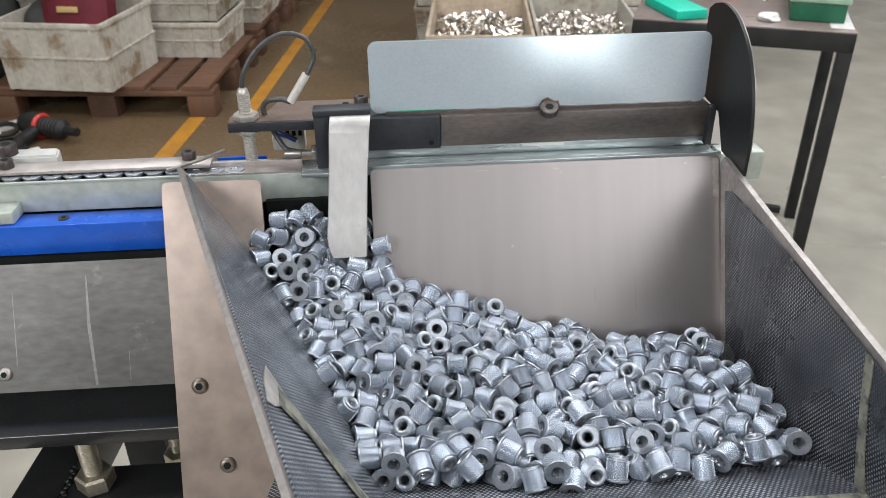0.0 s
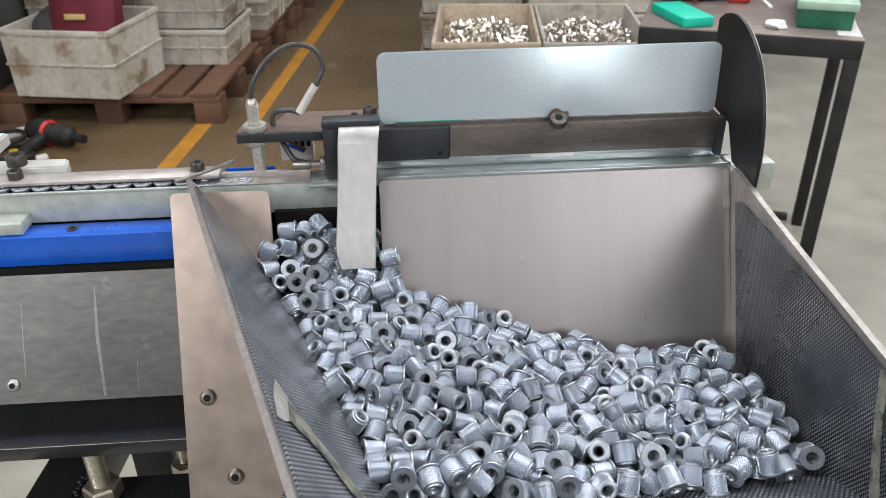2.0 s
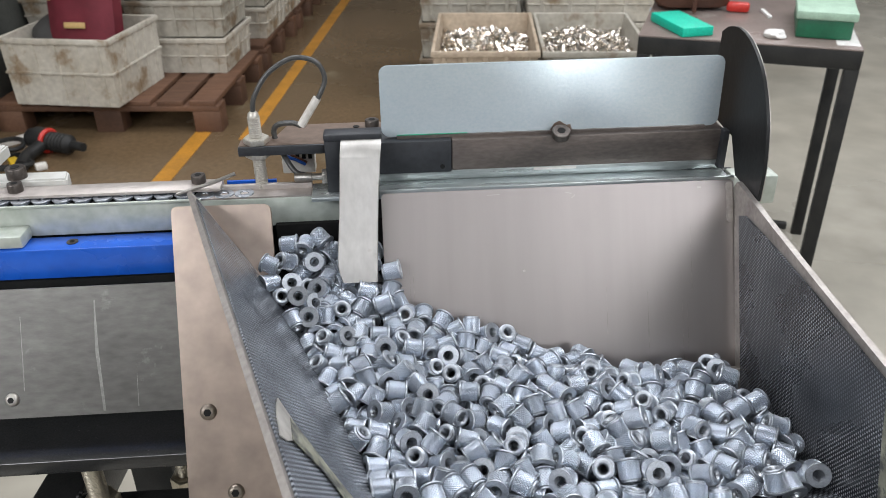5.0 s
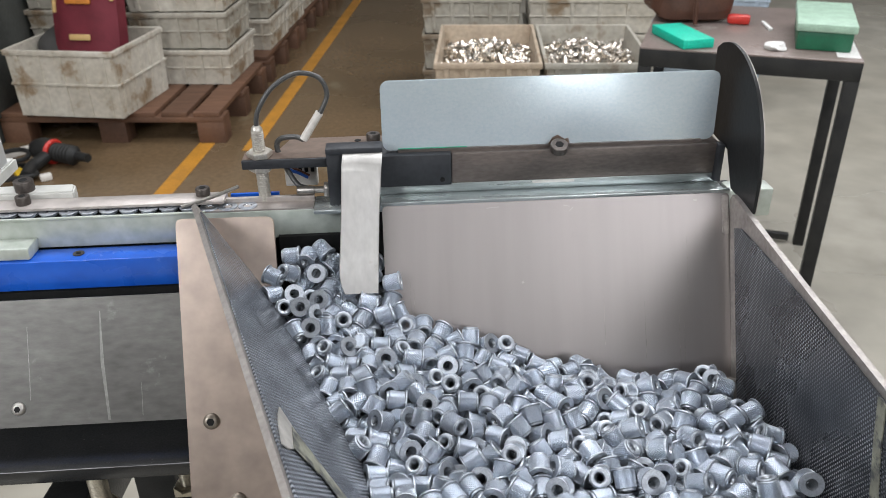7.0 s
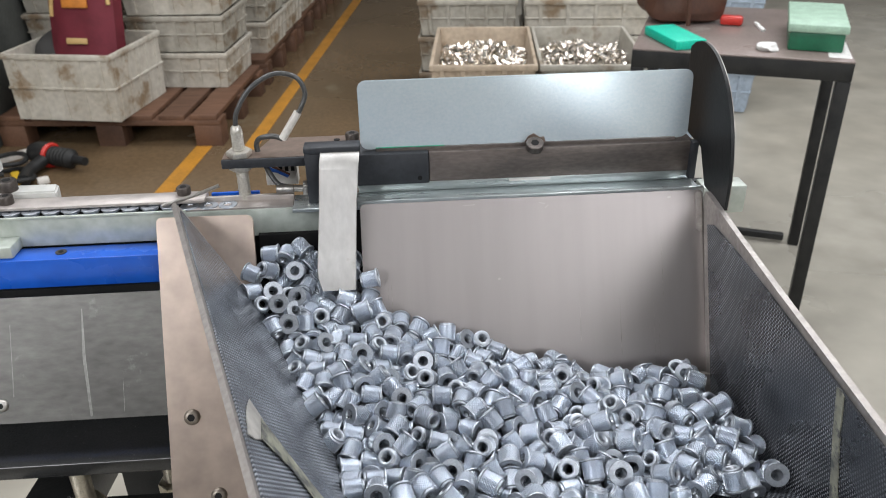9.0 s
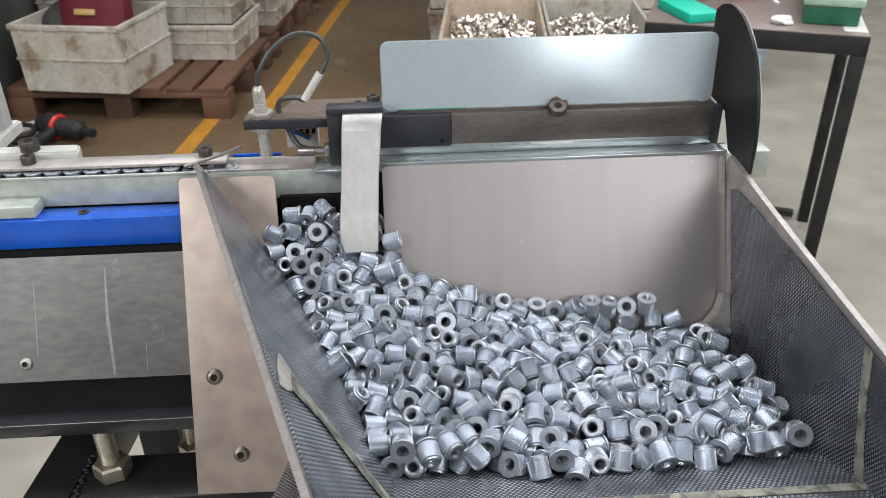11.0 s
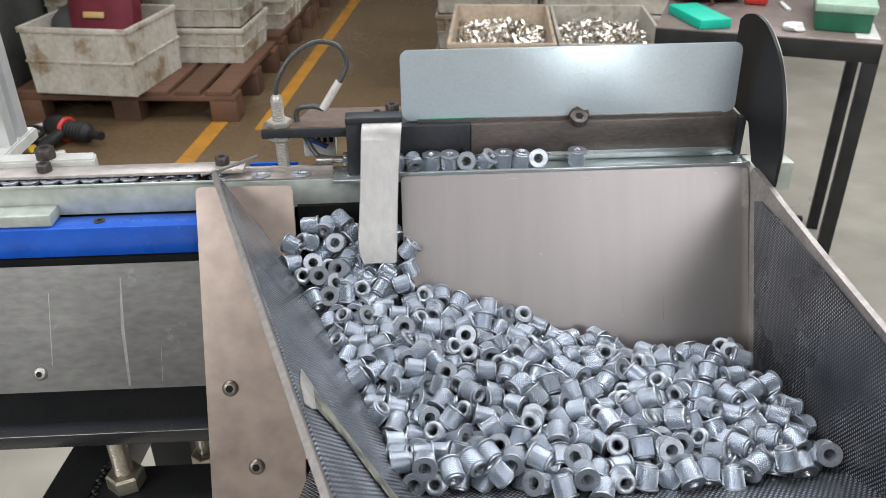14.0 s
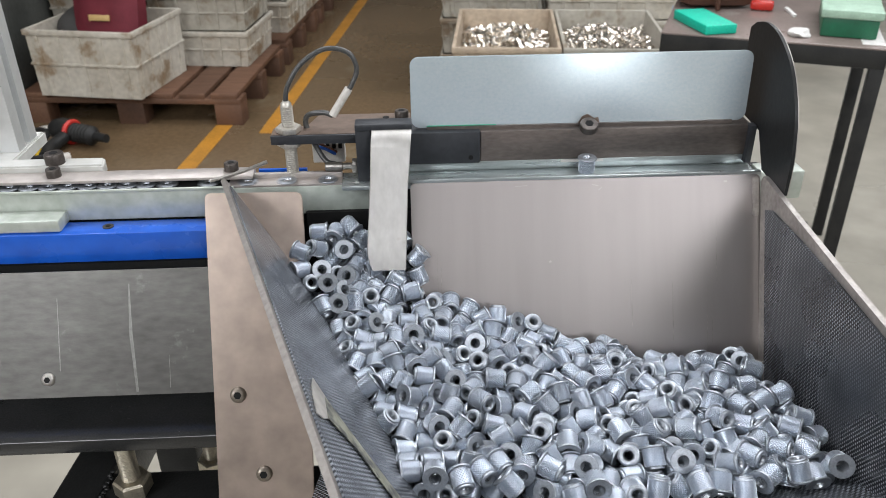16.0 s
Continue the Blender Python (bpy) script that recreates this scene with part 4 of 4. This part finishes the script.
for k, x in enumerate(BACK_X):
    back_nuts.append(tagged(copy_thing(model, pose(x, 0.45, 1.0)), "zinc-plated knurled nut riding on the lifting blade", "", "nuts lifted by the blade"))
slump_nuts = [tagged(copy_thing(model, pose(0, 0.43, 1.0)), "zinc-plated knurled nut slipping down the heap", "", "nuts in the hopper") for k in range(7)]
riser_nuts = [tagged(copy_thing(model, pose(0, 0.42, 0.97)), "zinc-plated knurled nut pushed up by the rising blade", "", "nuts in the hopper") for k in range(13)]
model.matrix_basis = Matrix.Translation((-0.060, 0.4270, 0.9850)) @ tumble()


# ---- crates, pallets and table behind ----
def crate(name, w, d, h, material, at, turn, label, group="", flare=0.03):
    """A ribbed stacking crate, open at the top."""
    ob = thing(name, label, "crate", at, group, turn)
    place = pose(*at, 0, 0, turn)
    bm = bmesh.new()
    t = 0.006
    k = flare
    w0, d0, w1, d1 = w / 2 - k, d / 2 - k, w / 2, d / 2
    ring = lambda a, b, z: [bm.verts.new((sx * a, sy * b, z)) for sx, sy in ((-1, -1), (1, -1), (1, 1), (-1, 1))]
    rings = [ring(w0, d0, 0), ring(w1, d1, h), ring(w1 - t, d1 - t, h), ring(w0 - t, d0 - t, 0.008)]
    for a, b in zip(rings[:-1], rings[1:]):
        for i in range(4):
            bm.faces.new((a[i], a[(i + 1) % 4], b[(i + 1) % 4], b[i]))
    bm.faces.new(rings[0][::-1])
    bm.faces.new(rings[-1])
    part("body", bm, material, ob, "", place)
    for name2, z0, z1, out in (("rim", h - 0.020, h + 0.003, 0.008), ("rib_band", h * 0.48, h * 0.52, 0.007)):
        bm = bmesh.new()
        f = lambda z: w0 + (w1 - w0) * z / h, lambda z: d0 + (d1 - d0) * z / h
        a, b = f[0](z1) + out, f[1](z1) + out
        a2, b2 = f[0](z1) - t, f[1](z1) - t
        if name2 == "rib_band":
            a2, b2 = f[0](z0) - 0.001, f[1](z0) - 0.001
        for x0, x1, y0, y1 in ((-a, a, -b, -b2), (-a, a, b2, b), (-a, -a2, -b2, b2), (a2, a, -b2, b2)):
            box(bm, x0, x1, y0, y1, z0, z1, 0.003)
        part(name2, bm, material, ob, "", place)
    for sgn in (-1, 1):
        for i in range(5):
            u = -0.8 + 1.6 * i / 4
            for axis in (0, 1):
                a0, a1 = (d0, d1) if axis == 0 else (w0, w1)
                b0, b1 = (w0, w1) if axis == 0 else (d0, d1)
                bm = bmesh.new()
                pts = []
                for z, aa, bb in ((0.004, a0, b0), (h - 0.02, a1, b1)):
                    for du, out in ((-0.010, -0.001), (0.010, -0.001), (0.008, 0.006), (-0.008, 0.006)):
                        q = (u * bb + du, sgn * (aa + out))
                        pts.append(bm.verts.new((q[0], q[1], z) if axis == 0 else (q[1], q[0], z)))
                for f4 in ((0, 1, 2, 3), (7, 6, 5, 4), (0, 4, 5, 1), (1, 5, 6, 2), (2, 6, 7, 3), (3, 7, 4, 0)):
                    bm.faces.new([pts[j] for j in f4])
                part("rib", bm, material, ob, "", place)
    return ob


def pallet(at, turn, w, d, label):
    ob = thing("wooden_pallet", label, "pallet", at, "pallets along the aisle", turn)
    place = pose(*at, 0, 0, turn)
    count = 7
    for i in range(count):
        x = -w / 2 + (i + 0.5) * w / count
        part("board", slab(x - w / count * 0.40, x + w / count * 0.40, -d / 2, d / 2, 0.122, 0.144, 0.002), WOOD, ob, "", place)
    for y in (-d / 2 + 0.05, 0, d / 2 - 0.05):
        part("stringer", slab(-w / 2, w / 2, y - 0.05, y + 0.05, 0.098, 0.122, 0.002), WOOD, ob, "", place)
        for x in (-w / 2 + 0.06, 0, w / 2 - 0.06):
            part("block", slab(x - 0.06, x + 0.06, y - 0.05, y + 0.05, 0.0, 0.098, 0.003), WOOD, ob, "", place)
    return ob


# the aisle's pallets stand in a row, turned with the yellow line
PT = -6.0
def along(u, v):
    a = radians(PT)
    return -0.745 + u * math.cos(a) - v * math.sin(a), 3.400 + u * math.sin(a) + v * math.cos(a)


for v in (0.42, 1.35, 2.28, 3.21):
    x, y = along(-0.50, v)
    pallet((x, y, 0.0), PT, 1.0, 0.82, "worn brown wooden pallet loaded with crates")
crate("stacking_crate", 0.480, 0.45, 0.285, CRATE, (-1.333, 3.630, 0.145), -12.0, "dirty white ribbed plastic crate holding a maroon bag", "crates on pallets", 0.006)
for u, v, n in ((-0.285, 0.64, 3), (-0.80, 0.72, 3), (-0.24, 1.30, 3), (-0.24, 1.80, 3), (-0.78, 1.45, 3), (-0.25, 2.40, 3), (-0.25, 2.95, 3), (-0.25, 3.50, 3)):
    x, y = along(u, v)
    for k in range(n):
        crate("stacking_crate", 0.46, 0.44 if v < 1 else 0.46, 0.165, CRATE if (k + int(v * 3)) % 2 else CRATEG, (x, y, 0.145 + 0.172 * k), PT + (k - 1) * 1.2, "stacked dirty white ribbed plastic crate on a pallet", "crates on pallets", 0.012)
bag = thing("travel_bag", "maroon cloth bag with gold lettering bars in a crate", "bag", (-1.30, 3.62, 0.16))
bm = bmesh.new()
box(bm, -0.150, 0.150, -0.07, 0.07, 0, 0.56, 0.0)
bmesh.ops.subdivide_edges(bm, edges=list(bm.edges), cuts=7, use_grid_fill=True)
for v in bm.verts:
    # a stuffed, sagging bag: sides bulge, upper corners round off
    v.co.x *= (1 - 0.55 * max(0, v.co.z / 0.56 - 0.72) ** 1.5 * 3) * (1 - 0.10 * (v.co.z < 0.05))
    v.co.x *= 1 - 2.2 * max(0, 0.07 - v.co.z)
    v.co.y *= 1 - 1.1 * max(0, abs(v.co.x) / 0.150 - 0.55)
    v.co += v.co.normalized() * 0.008 * noise.noise(v.co * 14)
for f in bm.faces:
    f.smooth = True
BAG = pose(-1.315, 3.60, 0.25, -12, 0, -12)
part("bag_body", bm, MAROON, bag, "maroon cloth", BAG)
part("lettering_bar", slab(-0.055, 0.040, -0.084, -0.074, 0.175, 0.200, 0.003), GOLD, bag, "pale gold bar", BAG)
part("lettering_bar", slab(-0.060, 0.055, -0.084, -0.074, 0.325, 0.375, 0.003), ORANGEP, bag, "orange bar", BAG)
part("trim", tube(bmesh.new(), [(-0.132, -0.048, 0.29), (-0.122, -0.056, 0.35), (-0.098, -0.070, 0.42), (-0.070, -0.074, 0.47)], 0.009, 8), GOLD, bag, "gold piping", BAG)
part("trim", tube(bmesh.new(), [(0.134, -0.046, 0.34), (0.130, -0.050, 0.40), (0.114, -0.062, 0.45), (0.092, -0.072, 0.49)], 0.009, 8), GOLD, bag, "gold piping", BAG)
bundle = thing("cloth_bundle", "dark grey cloth bundle stuffed in the crate", "cloth", (-1.49, 3.72, 0.16))
bm = bmesh.new()
bmesh.ops.create_icosphere(bm, subdivisions=3, radius=0.15)
for v in bm.verts:
    v.co *= 1 + 0.25 * noise.noise(v.co * 9)
part("cloth", bm, DARKCLOTH, bundle, "", pose(-1.42, 3.74, 0.33))


def metal_parts(x, y, z, w, d, turn, count, seed):
    """A heap of small bright steel sleeves."""
    r = np.random.default_rng(seed)
    bm = bmesh.new()
    tilt = pose(x, y, z, 0, 0, turn)
    for i in range(count):
        a, b = float(r.uniform(-w / 2, w / 2)), float(r.uniform(-d / 2, d / 2))
        hz = 0.055 * (1 - (2 * a / w) ** 2) * (1 - (2 * b / d) ** 2) + float(r.uniform(-0.012, 0.012))
        m = tilt @ pose(a, b, hz, float(r.uniform(0, 180)), float(r.uniform(0, 90)), float(r.uniform(0, 360)))
        ra = float(r.uniform(0.008, 0.012))
        lathe(bm, [(ra * 0.8, -0.020), (ra * 0.8, 0.018), (ra * 0.55, 0.020)], 7, m)
    return box(bm, -w / 2, w / 2, -d / 2, d / 2, -0.06, -0.005, 0, tilt)


for k, (bx, by, mt) in enumerate(((0.400, 3.275, CRATEB), (0.815, 3.225, CRATEG))):
    crate("parts_bin", 0.395, 0.63, 0.22, mt, (bx, by, 0.225), -6.5, ("brown-stained" if k == 0 else "greyish") + " plastic bin full of bright metal sleeves", "bins of metal sleeves", 0.012)
    crate("stacking_crate", 0.395, 0.63, 0.215, CRATEG, (bx, by, 0.005), -6.5, "greyish plastic crate under a bin of metal sleeves", "bins of metal sleeves", 0.012)
    ob = part("metal_sleeves", metal_parts(bx, by, 0.365, 0.35, 0.57, -6.5, 420, 11 + k), SHINY)
    tagged(ob, "heap of small bright steel sleeves filling a bin", "metal parts", "", "stuff")
for bx, by, n, w, mt in ((0.42, 4.10, 3, 0.46, CRATEG), (1.02, 4.02, 4, 0.66, CRATE), (-0.1, 6.4, 3, 0.5, CRATEG)):
    for k in range(n):
        if bx > 0:
            crate("stacking_crate", w, 0.5, 0.165, mt, (bx, by, 0.005 + 0.172 * k), -6.5, "stacked greyish plastic crate standing behind the bins", "crates behind the bins", 0.012)

# table, turned towards the machine
TT = -22.8
ta = radians(TT)
TX, TY = Vector((math.cos(ta), math.sin(ta))), Vector((-math.sin(ta), math.cos(ta)))
corner = Vector((1.0893, 1.7564))
table = thing("work_table", "small black steel work table with a worn brown top", "table", (*(corner - 0.255 * TX + 0.4 * TY), 0.0), "", TT)
place = pose(*corner, 0, 0, 0, TT)
part("tabletop", slab(-0.51, 0.0, 0.0, 0.575, 0.748, 0.752, 0.001), TABLETOP, table, "worn brown table top", place)
part("paint_strip", slab(-0.055, -0.004, 0.03, 0.45, 0.7522, 0.7526), PAPER, table, "whitish paper on the table's edge", place)
for x0, x1, y0, y1 in ((-0.51, 0, 0.0, 0.030), (-0.51, 0, 0.545, 0.575), (-0.51, -0.48, 0.03, 0.545), (-0.03, 0, 0.03, 0.545)):
    part("apron", slab(x0, x1, y0, y1, 0.704, 0.7478, 0.002), TABLEFRAME, table, "", place)
for x0, y0 in ((-0.51, 0.0), (-0.032, 0.0), (-0.51, 0.543), (0.002, 0.543)):
    part("leg", slab(x0, x0 + 0.032, y0, y0 + 0.032, 0.0, 0.704, 0.002), TABLEFRAME, table, "", place)
part("rail", slab(-0.48, -0.015, 0.548, 0.570, 0.010, 0.032, 0.002), TABLEFRAME, table, "", place)


def on_table(u, v, z=0.752):
    q = corner + u * TX + v * TY
    return (q.x, q.y, z)


box_at = on_table(-0.082, 0.155)
gbox = thing("green_box", "green plastic box with a pale green lid on the table", "box", box_at, "", TT)
gp = pose(*box_at, 0, 0, TT - 2)
part("box_body", slab(-0.062, 0.062, -0.08, 0.19, 0.001, 0.046, 0.004), GREENBOX, gbox, "", gp)
part("lid", slab(-0.068, 0.068, -0.088, 0.196, 0.046, 0.066, 0.004), GREENLID, gbox, "pale green lid", gp)
tp = (0.742, 2.005, 0.752)
foam = thing("green_pad", "flat bright green pad lying on the table", "pad", tp, "", TT)
part("pad", slab(-0.041, 0.041, -0.090, 0.090, 0.001, 0.024, 0.003), TEAL, foam, "", pose(*tp, 0, 0, 8))
lp = (0.865, 2.275, 0.752)
lbag = thing("leather_bag", "brown leather bag with a strap on the table", "bag", lp, "", TT)
bm = bmesh.new()
box(bm, -0.12, 0.10, -0.10, 0.10, 0.001, 0.20, 0.035)
bmesh.ops.subdivide_edges(bm, edges=list(bm.edges), cuts=3, use_grid_fill=True)
for f in bm.faces:
    f.smooth = True
for v in bm.verts:
    v.co.x += 0.25 * (v.co.z - 0.1) * (0.5 if v.co.x > 0 else -0.1)
    v.co += Vector((0.018 * noise.noise(v.co * 16), 0.018 * noise.noise(v.co * 17 + Vector((3, 0, 0))), 0.006 * noise.noise(v.co * 20) * (v.co.z > 0.02)))
part("bag_body", bm, LEATHER, lbag, "", pose(*lp, 0, 0, TT + 15))
part("strap", tube(bmesh.new(), [(lp[0] - 0.05, lp[1] - 0.115, 0.95), (lp[0] - 0.045, lp[1] - 0.125, 0.87), (lp[0] - 0.035, lp[1] - 0.120, 0.757)], 0.006, 8), LEATHER, lbag, "thin strap")
rp = (0.955, 2.165, 0.752)
rc = thing("red_clip", "small red plastic clip on the table", "clip", rp)
part("clip", slab(-0.030, 0.030, -0.016, 0.016, 0.001, 0.026, 0.008), RED, rc, "", pose(*rp, 0, 0, -25))
pp = (0.940, 1.893, 0.752)
tissue = thing("crumpled_tissue", "crumpled white tissue on the table", "tissue", pp)
bm = bmesh.new()
bmesh.ops.create_icosphere(bm, subdivisions=3, radius=0.026)
for v in bm.verts:
    v.co *= 1 + 0.35 * noise.noise(v.co * 55)
    v.co.z = max(v.co.z * 0.5, -0.006)
part("tissue", bm, PAPER, tissue, "", pose(pp[0], pp[1], 0.7585))
sp = (1.015, 2.119, 0.752)
stick = thing("white_stick", "short white stick on the table", "stick", sp)
part("stick", slab(-0.005, 0.005, -0.045, 0.045, 0.0, 0.008, 0.002), PAPER, stick, "", pose(sp[0], sp[1], 0.752, 0, 0, -10))
q = on_table(-0.50, 0.38, 0.0)
for k in range(2):
    crate("stacking_crate", 0.30, 0.42, 0.24, CRATEBLUE, (q[0], q[1], 0.005 + 0.247 * k), TT, "blue-grey plastic crate under the table", "crates under the table", 0.012)
q = on_table(-0.38, 2.10, 0.0)
for k in range(4):
    crate("stacking_crate", 0.50, 0.40, 0.20, CRATEBLUE, (q[0], q[1], 0.005 + 0.207 * k), TT, "blue-grey plastic crate stacked behind the table", "crates behind the table", 0.015)

# power tool, its cord and a board on the floor, and the dark cabinet by the aisle
TOOL = pose(-1.42, 3.24, 0.055, 90, 0, 242)
tool = thing("power_tool", "black power tool with a red ring lying on the floor", "tool", (-1.43, 3.22, 0.0))
prof = [(0.018, -0.19), (0.020, -0.13)]
for k in range(6):
    prof += [(0.036, -0.115 + 0.018 * k), (0.041, -0.110 + 0.018 * k), (0.041, -0.102 + 0.018 * k), (0.036, -0.098 + 0.018 * k)]
part("motor_body", lathe(bmesh.new(), prof + [(0.048, 0.0), (0.052, 0.06), (0.040, 0.10), (0.022, 0.12)], 18), TABLEFRAME, tool, "ribbed black motor body", TOOL)
part("red_ring", lathe(bmesh.new(), [(0.047, -0.009), (0.054, 0.0), (0.050, 0.009)], 18), RED, tool, "red ring", TOOL)
part("grip", tube(bmesh.new(), [(-1.44, 3.20, 0.05), (-1.47, 3.12, 0.035), (-1.46, 3.03, 0.03)], 0.026, 12), TABLEFRAME, tool, "black rubber grip")
part("trigger", slab(-0.05, 0.05, -0.018, 0.018, 0.0, 0.030, 0.008), YELLOWP, tool, "yellow grip insert", pose(-1.500, 3.070, 0.012, 0, 0, -58))
cord = thing("extension_cable", "black rubber cable tangled on the floor", "cable", (-1.55, 3.12, 0.0))
for k, (cx, cy, ra, rb, a0) in enumerate(((-1.56, 3.14, 0.10, 0.06, 0.4), (-1.52, 3.06, 0.09, 0.05, 2.1), (-1.60, 3.22, 0.08, 0.07, 4.0))):
    pts = [(cx + ra * math.cos(a0 + q * 0.42), cy + rb * math.sin(a0 + q * 0.42), 0.013 + 0.018 * k + 0.004 * math.sin(q)) for q in range(13)]
    part("coil", tube(bmesh.new(), pts, 0.010, 8), TABLEFRAME, cord)
part("plug", slab(-0.022, 0.022, -0.014, 0.014, 0.0, 0.028, 0.006), WHITEP, cord, "pale plug", pose(-1.395, 3.055, 0.004, 0, 0, 30))
plank = thing("loose_board", "short pale board lying beside the tool", "board", (-1.62, 3.36, 0.0))
part("board", slab(-0.11, 0.11, -0.022, 0.022, 0.004, 0.028, 0.003), WHITEP, plank, "", pose(-1.64, 3.34, 0.0, 0, 0, 42))
cab = thing("dark_cabinet", "dark grey steel cabinet beside the crates", "cabinet", (-2.25, 3.9, 0.0))
part("cabinet_body", slab(-2.64, -1.745, 3.40, 4.60, 0.0, 1.9, 0.01), CABINET, cab, "dark grey sheet steel")
part("cabinet_door", slab(-1.742, -1.725, 3.45, 4.55, 0.12, 1.85, 0.004), CABINET, cab)


# ---- movement ----
def motions():
    # the blade rises out of the heap, waits at the trough and drops back
    lift = [(0.0, -0.148), (10.6, -0.148), (10.75, -0.142), (11.3, -0.085), (11.7, -0.032), (11.8, -0.0205), (11.9, -0.0125), (12.0, -0.0075), (12.1, 0.0), (12.7, 0.0), (12.8, -0.0105), (12.9, -0.028),
            (13.0, -0.044), (13.1, -0.059), (13.2, -0.075), (13.3, -0.088), (13.4, -0.102), (13.5, -0.117), (13.6, -0.131), (13.7, -0.142), (13.8, -0.148), (16.0, -0.148)]
    walk(blade, [(t, SLOPE @ Matrix.Translation((0, s, 0))) for t, s in lift])
    r = np.random.default_rng(3)
    # ring of the train along the trough: offsets in x
    train = [(13.0, 0.038), (13.25, 0.017), (13.5, 0.0), (14.0, -0.0255), (14.5, -0.054), (15.0, -0.074), (15.5, -0.1125), (16.0, -0.150)]
    # the queue in the track is drawn away to the left
    pull = [(0.0, 0.0), (9.7, 0.0), (11.8, -0.022), (13.1, -0.026), (14.0, -0.050), (14.5, -0.075), (15.0, -0.105), (15.5, -0.150), (16.0, -0.195)]
    for ob in queue:
        home = ob.matrix_basis.copy()
        walk(ob, [(t, Matrix.Translation((dx, 0, 0)) @ home) for t, dx in pull])
    for k, ob in enumerate(rail_nuts):
        x = RAIL_X[k] + 0.038
        turn = pose(0, 0, 0, *RAIL_TURN[k])
        rows = []
        for t, s in lift:
            if t <= 11.9:
                rows.append((t, Matrix.Translation(SLOPE @ Vector((x, TOP + s + 0.0175, 0.0075))) @ turn))
        flat = RAIL_TURN[k][0] in (75, 88, 105, 90)
        z = 1.0476 if flat else 1.0470
        rows.append((12.05, Matrix.Translation((x, 0.4700, 1.0600)) @ turn))
        rows.append((12.2, Matrix.Translation((x, 0.4735, z)) @ turn))
        for t, dx in train:
            xx = RAIL_X[k] + dx
            if k == len(RAIL_X) - 1 and t > 13.9:
                xx = 0.1030
            zz = z + (0.006 if k == 10 and t < 13.3 else 0.0)
            end = -0.0990 + float(np.interp(t, [q[0] for q in pull], [q[1] for q in pull]))
            if xx < -0.030:
                xx = -0.030 + (xx + 0.030) * 2.2
            xx = max(xx, end + 0.0124 * (k + 1))
            if xx < -0.030:
                rows.append((t, pose(xx, 0.4800, 1.0340)))
            else:
                rows.append((t, Matrix.Translation((xx, 0.4735, zz)) @ turn))
        walk(ob, rows)
    # nuts beside the retaining strip shift as the blade passes: places up the slope before, at and after its stroke
    before = [(-0.0190, -0.041), (-0.0072, -0.0477), (-0.0085, -0.0600), (-0.0037, -0.067), (-0.0226, -0.0592), (-0.0298, -0.0680), (-0.0110, -0.0700)]
    lifted = [(-0.0190, -0.0386), (-0.008, -0.0334), (-0.0079, -0.0519), (-0.0021, -0.0676), (-0.0176, -0.0623), (-0.0299, -0.0664), (-0.0100, -0.0690)]
    after = [(-0.0190, -0.0357), (-0.0085, -0.0459), (-0.0080, -0.0580), (-0.0118, -0.0690), (-0.0233, -0.0709), (-0.0357, -0.0663), (-0.0053, -0.0777)]
    for k, ob in enumerate(slump_nuts):
        spin = pose(0, 0, 0, 35 + 47 * k, 25 * k, 97 * k)
        q0, q1, q2 = (SLOPE @ Matrix.Translation((a, b, -0.002 if k == 0 else 0.0070 + (0.004 if k > 3 else 0.0))) @ pose(0, 0, 0, 14 * n, 0, 20 * n) @ spin for n, (a, b) in enumerate((before[k], lifted[k], after[k])))
        t0 = 12.75 + 0.06 * k
        walk(ob, [(0.0, q0), (10.9 + 0.05 * k, q0), (11.5, q1), (t0, q1), (t0 + 0.4, q2), (16.0, q2)])
    # the rising blade drags nuts up along its face, and they sink back with it
    for k, ob in enumerate(riser_nuts):
        x = 0.018 + 0.0138 * k + 0.003 * math.sin(4.1 * k)
        s = float(np.interp(x, [0.02, 0.06, 0.10, 0.14, 0.19], [-0.074, -0.090, -0.106, -0.114, -0.117])) + 0.003 * math.sin(2.3 * k)
        spin = pose(0, 0, 0, 50 + 53 * k, 31 * k, 77 * k)
        low, high = (SLOPE @ Matrix.Translation((x, s + ds, d)) @ pose(0, 0, 0, tip, 0, tip) @ spin for ds, d, tip in ((-0.014, 0.0195, 0), (0.0085 - 0.004 * (k % 3 == 1), 0.0200, 30)))
        walk(ob, [(0.0, low), (10.8, low), (11.5 + 0.02 * k, high), (12.85 + 0.01 * k, high), (13.5, low), (16.0, low)])
    for k, ob in enumerate(back_nuts):
        turn = Euler((radians(float(r.uniform(60, 120))), 0, radians(float(r.uniform(0, 360))))).to_matrix().to_4x4()
        walk(ob, [(t, SLOPE @ Matrix.Translation((BACK_X[k], TOP + s + 0.0068, 0.0070)) @ turn) for t, s in lift])


motions()
